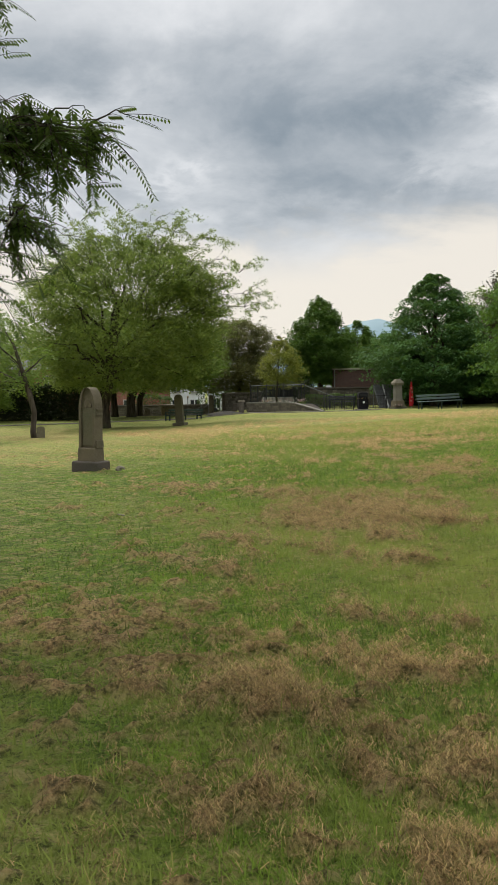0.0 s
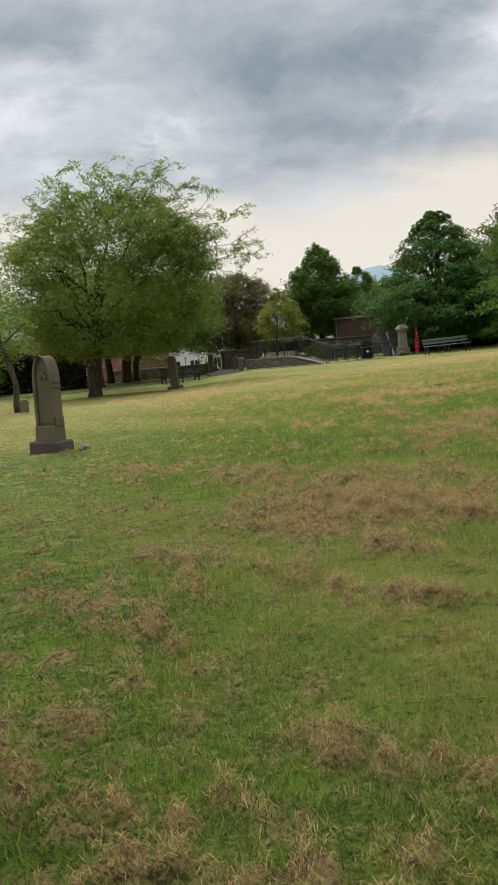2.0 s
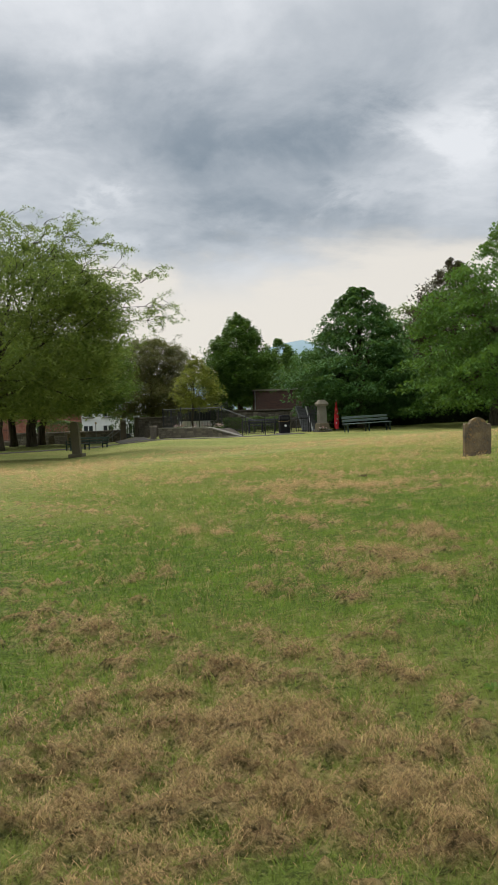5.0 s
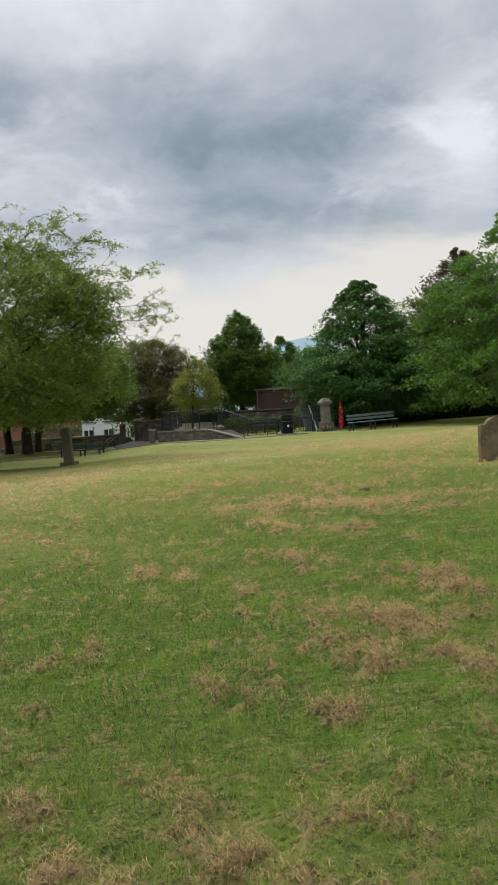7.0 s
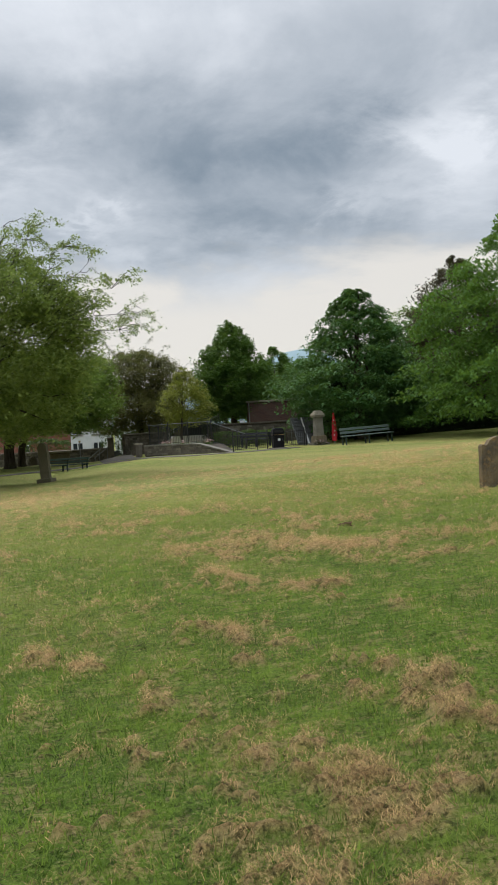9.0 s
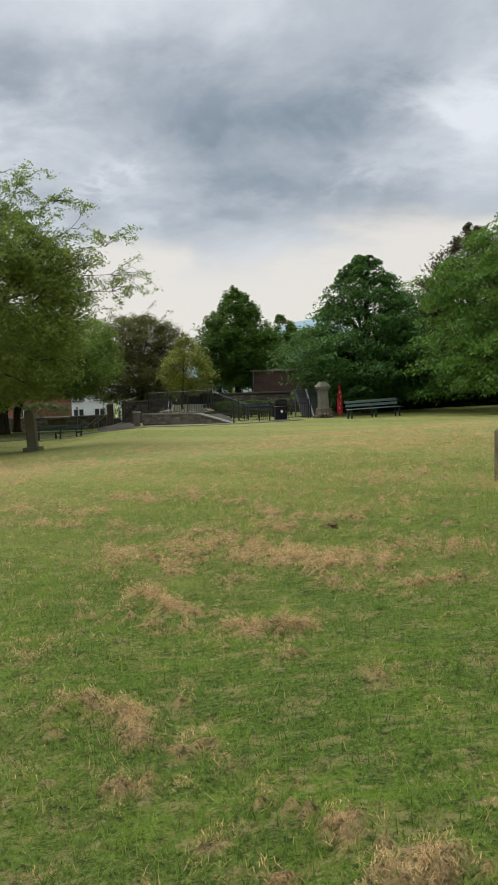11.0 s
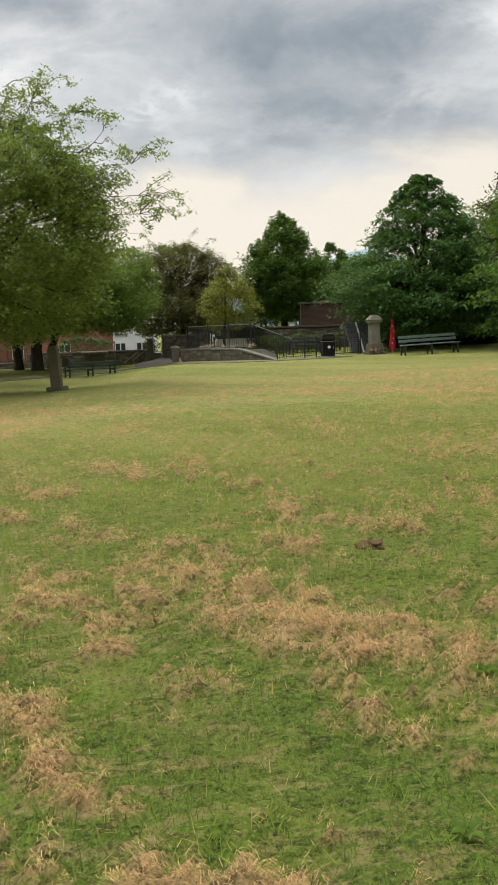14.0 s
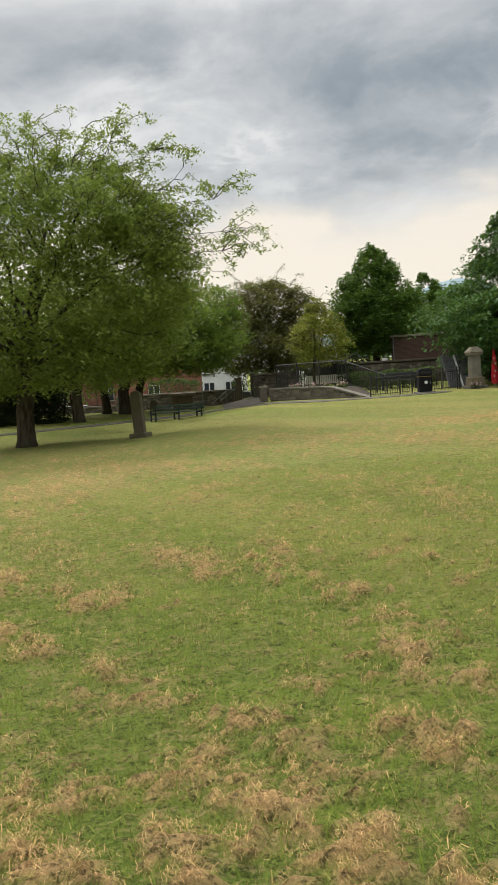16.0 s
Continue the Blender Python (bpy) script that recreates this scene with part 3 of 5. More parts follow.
def cuttings(rng, count, strands):
    """Matted tufts of cut grass: arching strands over small mounds."""
    y = 1.3 + rng.rand(count) ** 1.15 * 33
    wide = 0.8 + 0.13 * y + 0.22 * np.maximum(y - 14, 0)
    x = 0.35 + 0.19 * np.minimum(y, 15) + rng.uniform(-1, 1, count) * wide + rng.randn(count) * 0.25
    d = dryness(x, y)
    keep = rng.rand(count) < (0.015 + 0.985 * d ** 1.3) * (1 - 0.6 * smooth01(y, 20, 29))
    x, y, d = x[keep], y[keep], d[keep]
    n = len(x)
    far = 1 + np.clip((np.maximum(y - 16, np.abs(x - 0.35 - 0.19 * np.minimum(y, 15)) / 0.3 - 3)) / 7, 0, 2.5)
    size = (0.55 + 1.1 * rng.rand(n) ** 1.6) * far ** 0.35
    lie_way = rng.randn(n) * 0.8 + 0.3
    rep = lambda v: np.repeat(v, strands)
    m = n * strands
    a, b = rng.randn(m) * 0.030 * rep(size), rng.randn(m) * 0.017 * rep(size)
    ct, st = np.cos(rep(lie_way)), np.sin(rep(lie_way))
    mound = np.exp(-(a / (0.045 * rep(size))) ** 2 - (b / (0.026 * rep(size))) ** 2) * 0.05 * rep(size)
    px, py = rep(x) + a * ct - b * st, rep(y) + a * st + b * ct
    pz = height(px, py) + mound * rng.rand(m) ** 0.6
    base = np.stack([px, py, pz], -1)
    turn = rep(lie_way) + rng.randn(m) * 0.75 + np.where(rng.rand(m) < 0.5, 0, math.pi)
    length = 0.030 * (0.5 + rng.rand(m)) * rep(size) ** 0.5
    w = 0.0008 * (0.6 + 0.8 * rng.rand(m)) * rep(far)
    way = np.stack([np.cos(turn), np.sin(turn), 0.35 + 0.6 * rng.rand(m)], -1)
    fall = np.stack([np.cos(turn + 0.7), np.sin(turn + 0.7), -0.7 - 0.5 * rng.rand(m)], -1)
    side = np.stack([-np.sin(turn), np.cos(turn), 0.8 * (rng.rand(m) - 0.5)], -1) * w[:, None]
    mid = base + way * (length * 0.45)[:, None]
    tip = mid + fall * (length * 0.5)[:, None]
    v = np.stack([base - side, base + side, mid + side, mid - side, tip], 1).reshape(-1, 3)
    k = np.arange(m)[:, None] * 5
    tris = np.concatenate([k + [0, 1, 2], k + [0, 2, 3], k + [3, 2, 4]])
    tone = np.clip(rep(0.74 + 0.3 * rng.rand(n)) + 0.12 * rng.randn(m), 0.4, 1)
    me = raw_mesh("grass_cuttings", v, tris, CUTTING, {"dry": np.repeat(tone, 5), "stripe": np.zeros(m * 5)})
    tagged(new("grass_cuttings", me), "dry brown grass cuttings lying in tufts on the lawn", "grass cuttings", kind="stuff")


rng = np.random.RandomState(11)
blades("grass_blades", rng, 800000, 0.050, 0.0021, 0.9, False, "short green mown grass blades on the lawn")
cuttings(rng, 105000, 27)


def weed(x, y, seed):
    """A flat rosette of broad leaves."""
    rng = np.random.RandomState(seed)
    ob = thing("weed", pose(x, y, float(height(np.array(x), np.array(y)))), "broad-leaved green weed rosette growing in the lawn", "weed", "weeds in the lawn")
    n = rng.randint(5, 9)
    for i in range(n):
        w = math.tau * i / n + rng.rand() * 0.5
        size = rng.uniform(0.04, 0.065)
        d, sd = Vector((math.cos(w), math.sin(w), 0)), Vector((-math.sin(w), math.cos(w), 0))
        pts = [d * 0.005, d * size * 0.35 + sd * size * 0.2 + Vector((0, 0, 0.022)), d * size * 0.75 + sd * size * 0.17 + Vector((0, 0, 0.03)), d * size + Vector((0, 0, 0.018)),
               d * size * 0.75 - sd * size * 0.17 + Vector((0, 0, 0.03)), d * size * 0.35 - sd * size * 0.2 + Vector((0, 0, 0.022)), d * size * 0.5 + Vector((0, 0, 0.015))]
        part("leaf", Shape().add(pts, [(0, 1, 6), (1, 2, 6), (2, 3, 6), (3, 4, 6), (4, 5, 6), (5, 0, 6)]), WEED, ob)


rng = np.random.RandomState(77)
for i in range(7):
    y = rng.uniform(5, 16)
    weed(0.35 + 0.19 * min(y, 15) + rng.uniform(-1.3, 1.5), y, 200 + i)
weed(2.85, 13.55, 230)

# ---- trees ----


def leaf_mesh(name, centres, rng, size, material, flat=0.6, droop=0.25, spread=None):
    """Folded leaf blades at the given centres, tilted about level; flat 0 to 1."""
    n = len(centres)
    turn = rng.rand(n) * math.tau
    s = size * (0.6 + 0.8 * rng.rand(n))
    axis = np.stack([np.cos(turn), np.sin(turn), -droop - (1 - flat) * (rng.rand(n) - 0.3) * 1.6], -1)
    axis /= np.linalg.norm(axis, axis=1)[:, None]
    side = np.stack([-np.sin(turn), np.cos(turn), (1 - flat) * (rng.rand(n) - 0.5) * 2.4], -1)
    side /= np.linalg.norm(side, axis=1)[:, None]
    up = np.cross(axis, side)
    a, b, u = axis * s[:, None] * 0.5, side * s[:, None] * 0.27, up * s[:, None] * 0.09
    v = np.stack([centres - a, centres + b * 0.9 + u - a * 0.1, centres + a, centres - b * 0.9 + u - a * 0.1], 1).reshape(-1, 3)
    k = np.arange(n)[:, None] * 4
    return raw_mesh(name, v, np.concatenate([k + [0, 1, 2], k + [0, 2, 3]]), material)


def boughs(rng, count, profile, base, top, rx, ry, centre, inner=0.45, lump=0.16, seed=0.0):
    """Centres of leafy clumps, most near the crown's uneven skin, and how far out each lies."""
    h = rng.rand(count * 4) * 0.975
    h = h[rng.rand(count * 4) < np.array([min(1.0, profile(v)) ** 0.9 for v in h])][:count]
    h = np.r_[h, rng.rand(count - len(h)) * 0.7]
    turn = rng.rand(count) * math.tau
    out = inner + (1 - inner) * rng.rand(count) ** 0.55
    r = np.array([profile(v) for v in h])
    wobble = 1 + lump * (1 - h ** 2) * 2.2 * (fbm(turn * 1.3 + seed, h * 4 + seed, 3) - 0.5) * 2
    x = centre[0] + np.cos(turn) * r * rx * out * wobble
    y = centre[1] + np.sin(turn) * r * ry * out * wobble
    return np.stack([x, y, base + (top - base) * h], -1), out, turn


def limb_points(a, b, rng, sag=0.0, n=6, wild=0.12):
    a, b = Vector(a), Vector(b)
    reach = (b - a).length
    pts = []
    for i in range(n + 1):
        t = i / n
        p = a.lerp(b, t) + Vector((rng.randn(), rng.randn(), rng.randn())) * wild * reach * 0.25 * math.sin(math.pi * t)
        p.z += sag * reach * math.sin(math.pi * t)
        pts.append(p)
    return pts


def tree(x, y, label, leaf, profile, base, top, rx, ry, leaves, trunk_r, seed, shift=(0, 0), size=0.17, clump=(0.55, 0.22), per=70,
         fork=0.35, limbs=9, flat=0.6, droop=0.25, inner=0.45, lump=0.16, twigs=0, category="tree", arms=()):
    rng = np.random.RandomState(seed)
    g = gz(x, y)
    ob = thing("tree", pose(x, y, g), label, category)
    count = max(8, leaves // per)
    c, out, turn = boughs(rng, count, profile, base, top, rx, ry, shift, inner, lump, seed * 1.7)
    tight = np.array([0.22 + 0.78 * min(1.0, profile(v)) for v in (c[:, 2] - base) / (top - base)])
    wide = clump[0] * (0.7 + 0.6 * rng.rand(count)) * tight
    off = np.clip(rng.randn(count, per, 3), -1.7, 1.7) * np.array([1, 1, clump[1] / clump[0]]) * wide[:, None, None] * 0.62
    off[..., 2] /= np.maximum(tight[:, None], 0.5) ** 0.8
    dist = np.hypot(off[..., 0], off[..., 1])
    off[..., 2] -= droop * dist * 0.9
    pts = (c[:, None] + off).reshape(-1, 3)
    wood = Shape()
    first = top * fork * 0.55 if base < 1.2 else base * 0.95
    bend = [(0, 0, -0.15), (0.03 * rng.randn(), 0.03 * rng.randn(), 0.25), (0.05 * rng.randn(), 0.05 * rng.randn(), first * 0.6), (shift[0] * 0.12, shift[1] * 0.12, first)]
    heart = (shift[0] * 0.6, shift[1] * 0.6, base + (top - base) * 0.5)
    wood.tube(bend + [heart, (shift[0], shift[1], base + (top - base) * 0.72)], [trunk_r * 1.5, trunk_r * 1.12, trunk_r, trunk_r * 1.1, trunk_r * 0.5, trunk_r * 0.1], 11)
    low = np.argsort(-out)[:count // 2]
    for i in rng.choice(low, min(limbs, len(low)), replace=False):
        t = rng.uniform(0.0, 0.75)
        start = Vector(bend[-1]).lerp(Vector(heart), t)
        wood.tube(limb_points(start, c[i], rng, 0.06), np.linspace(trunk_r * 0.34, 0.015, 7), 6)
    extra = []

    def twig(a, b, bunch, r=0.014, n=6):
        line = limb_points(a, b, rng, 0.10, n, 0.25)
        wood.tube(line, np.linspace(r, 0.004, n + 1), 4)
        for p in line[2:]:
            if rng.rand() < 0.85:
                q = np.array(p) + rng.randn(bunch, 3) * (0.10, 0.10, 0.06) - (0, 0, 0.05)
                extra.append(q)

    for _ in range(twigs):
        w, hh = rng.rand() * math.tau, rng.uniform(0.45, 1.0)
        r = profile(min(hh, 0.99)) * 0.8
        a = Vector((shift[0] + math.cos(w) * r * rx, shift[1] + math.sin(w) * r * ry, base + (top - base) * hh))
        reach = rng.uniform(0.7, 1.9)
        b = a + Vector((math.cos(w) * reach * (1.2 - 0.5 * hh), math.sin(w) * reach * (1.2 - 0.5 * hh), reach * rng.uniform(0.1, 0.85) * hh))
        twig(a, b, 13)
    for a, b, n in arms:
        a, b = Vector(a), Vector(b)
        line = limb_points(a, b, rng, 0.05, 8, 0.2)
        wood.tube(line, np.linspace(0.028, 0.006, 9), 5)
        for _ in range(n):
            p = line[rng.randint(3, 9)] if rng.rand() < 0.75 else a.lerp(b, rng.uniform(0.4, 1))
            twig(p, p + Vector((rng.uniform(-0.3, 1.4), rng.uniform(-0.9, 0.9), rng.uniform(-0.6, 0.8))), 16)
    sizes = np.full(len(pts), size)
    if extra:
        shoots = np.concatenate(extra)
        pts, sizes = np.concatenate([pts, shoots]), np.r_[sizes, np.full(len(shoots), size * 0.72)]
    part("trunk", wood, BARK, ob, smooth=True)
    part("crown", leaf_mesh("crown", pts, rng, sizes, leaf, flat, droop), leaf, ob)
    return ob


dome = lambda h: math.sqrt(max(0.0, 1 - (2 * h - 0.82) ** 2 / 1.42)) if h < 0.98 else 0.2
round_top = lambda h: (0.62 + 0.38 * math.sin(min(1, h / 0.35) * math.pi / 2)) if h < 0.35 else math.sqrt(max(0.02, 1 - ((h - 0.35) / 0.66) ** 2))
teardrop = lambda h: (0.72 + 0.28 * min(1, h / 0.28)) if h < 0.28 else max(0.02, (1 - ((h - 0.28) / 0.72) ** 1.8))
umbrella = lambda h: (0.93 + 0.07 * min(1, h / 0.15)) if h < 0.15 else max(0.02, (1 - ((h - 0.15) / 0.86) ** 2.1))
spire = lambda h: (0.85 + 0.15 * min(1, h / 0.2)) if h < 0.2 else max(0.02, (1 - ((h - 0.2) / 0.8) ** 1.65))

# the leaning ash with bare shoots above its crown
tree(-7.23, 40, "spreading ash tree with thin sparse shoots above its crown", LEAF_ASH, round_top, 1.9, 9.0, 4.8, 4.6, 72000, 0.27, 3, (1.2, 0.3), 0.16,
     (0.6, 0.3), 75, limbs=18, flat=0.45, droop=0.35, lump=0.2, twigs=260, inner=0.42,
     arms=[((1.6 + 0.5 * math.cos(w), 0.3 * k, 5.0 + 0.8 * math.sin(w)), (1.2 + r * math.cos(w), 0.9 * k, 5.0 + r * 0.97 * math.sin(w)), 15)
           for w, r, k in ((0.10, 6.2, -0.4), (0.24, 6.3, 0.5), (0.42, 5.9, 0.2), (0.62, 5.7, -0.6), (0.85, 5.5, 0.4), (1.08, 5.4, -0.2), (1.3, 5.3, 0.6), (1.62, 5.2, 0), (1.95, 5.3, -0.5), (2.3, 5.5, 0.3))])
# the row behind it
tree(-9.35, 52.5, "broad green park tree with a dark trunk", LEAF_ROW, round_top, 2.0, 7.3, 4.0, 4.0, 24000, 0.22, 5, (0.3, 0), 0.19, (0.7, 0.32), 70, flat=0.5)
tree(-8.55, 58, "broad green park tree with a dark trunk", LEAF_ROW, round_top, 2.1, 6.9, 4.2, 3.8, 24000, 0.29, 6, (1.8, 0), 0.19, (0.7, 0.32), 70, flat=0.5)
tree(-9.9, 59.2, "broad green park tree with a dark trunk", LEAF_ROW, round_top, 2.3, 7.0, 4.0, 3.8, 19000, 0.22, 7, (-0.5, 0), 0.19, (0.7, 0.32), 70, flat=0.5)
tree(-8.27, 60.3, "broad green park tree leaning towards the gate", LEAF_ROW, round_top, 2.1, 7.1, 3.9, 3.4, 26000, 0.21, 8, (2.6, 0), 0.19, (0.65, 0.3), 70, flat=0.5, twigs=14)
tree(-8.35, 31.6, "slender young tree beside a small stone", LEAF_ROW, round_top, 1.7, 5.4, 1.7, 1.7, 4200, 0.10, 9, (-1.3, 0.4), 0.15, (0.5, 0.25), 60, limbs=5)
tree(-17.5, 50, "dense dark green tree by the boundary", LEAF_ROW, round_top, 0.8, 7.6, 4.2, 3.6, 22000, 0.35, 10, (0, 0), 0.2, (0.75, 0.35), 70)
# across the lawn
tree(12.1, 56, "large conical maple with layered blue-green boughs", LEAF_MAPLE, spire, 0.9, 9.25, 4.2, 4.1, 60000, 0.32, 12, (0, 0), 0.20, (0.8, 0.17), 95, flat=0.72, droop=0.45, lump=0.26, inner=0.25)
tree(17.6, 47.5, "large lime tree with drooping lower boughs", LEAF_LIME, umbrella, 1.2, 12.0, 6.3, 6.0, 72000, 0.42, 13, (2.1, 0), 0.20, (0.9, 0.18), 110, flat=0.68, droop=0.55, lump=0.22, inner=0.4)
tree(19.5, 60, "dark purple copper beech tree rising behind the lime", LEAF_COPPER, teardrop, 1.6, 11.2, 4.0, 4.0, 50000, 0.45, 14, (0, 0), 0.21, (0.7, 0.3), 70, lump=0.3)
tree(5.5, 69, "dense teardrop-shaped green hornbeam tree", LEAF_HORN, teardrop, 2.0, 9.0, 3.1, 2.9, 48000, 0.22, 15, (0, 0), 0.2, (0.42, 0.34), 70, flat=0.3, droop=0.1, lump=0.07, inner=0.12)
tree(9.3, 75, "smaller dense green tree behind the hornbeam", LEAF_HORN, teardrop, 1.5, 7.4, 2.7, 2.5, 26000, 0.2, 16, (0, 0), 0.2, (0.45, 0.34), 70, flat=0.3, droop=0.1, lump=0.1)
tree(1.65, 60, "small yellow-green tree on a thin trunk", LEAF_YELLOW, teardrop, 1.6, 5.3, 1.45, 1.4, 8000, 0.075, 17, (0.25, 0), 0.16, (0.45, 0.22), 60, flat=0.55, limbs=6, lump=0.3)
tree(-1.2, 67, "bronze-leaved thorn tree with a dark trunk", LEAF_THORN, round_top, 1.6, 7.2, 3.9, 3.2, 50000, 0.16, 18, (-0.1, 0), 0.17, (0.55, 0.3), 70, lump=0.28, twigs=40, inner=0.1)
tree(24, 84, "tall dark tree behind the others", LEAF_ROW, dome, 1.5, 11, 6, 5, 9000, 0.4, 19, (0, 0), 0.3, (1.0, 0.4), 70)
tree(-22, 78, "tall green tree by the houses", LEAF_ROW, dome, 1.5, 9, 5, 5, 9000, 0.4, 20, (0, 0), 0.28, (0.9, 0.4), 70)

# ---- the tree at the start, whose feathery branch hangs into the way ----
rng = np.random.RandomState(31)
near_tree = thing("tree", pose(-4.4, 5.6, gz(-4.4, 5.6)), "large tree with feathery drooping leaves", "tree")
wood, leaflets = Shape(), []
wood.tube([(0, 0, -0.2), (0, 0, 0.4), (0.05, 0, 1.8), (0.2, -0.1, 3.4), (0.1, 0, 6.0)], [0.46, 0.34, 0.3, 0.26, 0.1], 12)
for a, b, r in (((0.15, 0, 2.7), (3.35, -0.3, 3.1), 0.06), ((0.2, -0.1, 3.0), (2.45, 0.0, 4.0), 0.06), ((0.15, 0, 2.4), (2.72, 0.2, 2.62), 0.05), ((0.15, 0, 2.9), (3.15, -0.5, 3.05), 0.05), ((0.15, 0, 2.2), (2.45, -0.1, 2.3), 0.05)):
    line = limb_points(a, b, rng, 0.06, 10, 0.1)
    wood.tube(line, np.linspace(r, 0.008, 11), 6)
    for i in range(72):
        p = line[rng.randint(5, 11)]
        q = p + Vector((rng.uniform(-0.1, 0.42), rng.uniform(-0.3, 0.3), rng.uniform(-0.42, 0.16)))
        spray = limb_points(p, q, rng, 0.12, 5, 0.1)
        wood.tube(spray, np.linspace(0.008, 0.002, 6), 4)
        for s in spray[1:]:
            tip = s + Vector((rng.uniform(-0.05, 0.22), rng.uniform(-0.14, 0.14), rng.uniform(-0.2, 0.02)))
            wood.tube([s, s.lerp(tip, 0.5) + Vector((0, 0, 0.012)), tip], [0.003, 0.002, 0.001], 3)
            d = (tip - s).normalized()
            across = d.cross(Vector((0, 0, 1))).normalized()
            for kk in range(1, 10):
                for sg in (-1, 1):
                    o = s.lerp(tip, kk / 9)
                    e = o + across * sg * 0.042 * rng.uniform(0.8, 1.2) + d * 0.016 - Vector((0, 0, 0.016))
                    w = d * 0.009
                    leaflets.append((o, (o + e) / 2 + w, e, (o + e) / 2 - w))
canopy, _, _ = boughs(rng, 230, round_top, 4.3, 10.0, 6.2, 6.0, (0.6, -1.6), 0.2, 0.2)
canopy = canopy[(canopy[:, 2] - 1.45) / 0.56 > canopy[:, 1] + 6.8]
for i in range(0, len(canopy), 12):
    wood.tube(limb_points((0.15, 0, 3.2), canopy[i], rng, 0.05, 6), np.linspace(0.12, 0.015, 7), 6)
high = (canopy[:, None] + np.clip(rng.randn(len(canopy), 60, 3), -1.7, 1.7) * (0.42, 0.42, 0.2)).reshape(-1, 3)
part("upper_crown", leaf_mesh("upper_crown", high, rng, 0.2, LEAF_NEAR, 0.6, 0.3), LEAF_NEAR, near_tree)
part("trunk", wood, BARK, near_tree, smooth=True)
v = np.array([[tuple(p) for p in q4] for q4 in leaflets]).reshape(-1, 3)
kk = np.arange(len(leaflets))[:, None] * 4
part("crown", raw_mesh("crown", v, np.concatenate([kk + [0, 1, 2], kk + [0, 2, 3]]), LEAF_NEAR), LEAF_NEAR, near_tree)


# ---- hedges and undergrowth ----
def hedge(name, x0, x1, y0, y1, z0, z1, leaf, leaves, label, seed, size=0.12, ragged=0.12, category="hedge"):
    rng = np.random.RandomState(seed)
    n = leaves
    p = np.stack([rng.uniform(x0, x1, n), rng.uniform(y0, y1, n), rng.uniform(z0, z1, n)], -1)
    skin = rng.randint(0, 3, n)
    p[skin == 0, 1] = y0 + np.abs(rng.randn((skin == 0).sum())) * 0.1
    p[skin == 1, 2] = z1 - np.abs(rng.randn((skin == 1).sum())) * 0.1
    lump = (fbm(p[:, 0] * 1.2 + seed, p[:, 1] * 1.2, 3) - 0.5) * 2
    p[:, 2] += lump * ragged * (p[:, 2] - z0) / max(0.1, z1 - z0) * 2
    p[:, 1] += (fbm(p[:, 0] * 1.5, p[:, 2] * 1.5 + seed, 2) - 0.5) * ragged * 2
    cx, cy = (x0 + x1) / 2, (y0 + y1) / 2
    g = gz(cx, cy)
    ob = thing(name, pose(cx, cy, g), label, category)
    p -= (cx, cy, g)
    part("foliage", leaf_mesh("foliage", p, rng, size, leaf, 0.25, 0.15), leaf, ob)
    for i in range(int((x1 - x0) / 0.6) + 1):
        sx = x0 + 0.3 + i * 0.6 - cx
        part("stem", Shape().tube([(sx, 0, -0.1), (sx + 0.1 * rng.randn(), 0.1 * rng.randn(), (z1 - g) * 0.5), (sx + 0.2 * rng.randn(), 0.1 * rng.randn(), (z1 - g) * 0.8)], [0.05, 0.035, 0.015], 5), BARK, ob)
    return ob


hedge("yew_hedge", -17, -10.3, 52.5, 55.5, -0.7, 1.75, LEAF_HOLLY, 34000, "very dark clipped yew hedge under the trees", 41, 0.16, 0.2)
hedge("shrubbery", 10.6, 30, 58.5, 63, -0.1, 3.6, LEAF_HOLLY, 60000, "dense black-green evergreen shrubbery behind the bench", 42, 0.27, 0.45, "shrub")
hedge("box_hedge", 3.6, 8.0, 58.6, 59.8, 0.0, 0.95, LEAF_HEDGE, 6500, "low clipped green hedge behind the railings", 43, 0.11, 0.1)
hedge("garden_hedge", -11.4, -7.6, 76, 78, -1.6, 0.9, LEAF_HEDGE, 5000, "rounded green garden hedge beyond the stone wall", 44, 0.16, 0.25)
hedge("shrub", 2.9, 4.1, 60.8, 62.0, 0.0, 1.75, LEAF_HOLLY, 2600, "dark rounded evergreen shrub beside the small tree", 45, 0.12, 0.3, "shrub")
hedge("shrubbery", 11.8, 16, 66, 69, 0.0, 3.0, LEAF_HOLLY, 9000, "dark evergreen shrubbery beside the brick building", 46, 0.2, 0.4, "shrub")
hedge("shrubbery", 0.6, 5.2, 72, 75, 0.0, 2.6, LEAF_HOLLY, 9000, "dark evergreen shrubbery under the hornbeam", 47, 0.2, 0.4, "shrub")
hedge("garden_hedge", -5.5, 9.0, 80, 82, -2.2, 1.3, LEAF_HEDGE, 9000, "tall garden hedge beyond the road", 48, 0.24, 0.3)
hedge("tree_belt", 6, 42, 96, 101, -2.2, 6.0, LEAF_ROW, 16000, "distant belt of dark green trees", 49, 0.6, 1.2, "trees")
# added in front to close bright gaps at the foot of the shrubbery
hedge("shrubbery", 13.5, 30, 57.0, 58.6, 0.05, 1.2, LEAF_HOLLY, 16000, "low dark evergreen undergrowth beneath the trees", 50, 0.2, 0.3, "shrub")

# ---- headstones ----


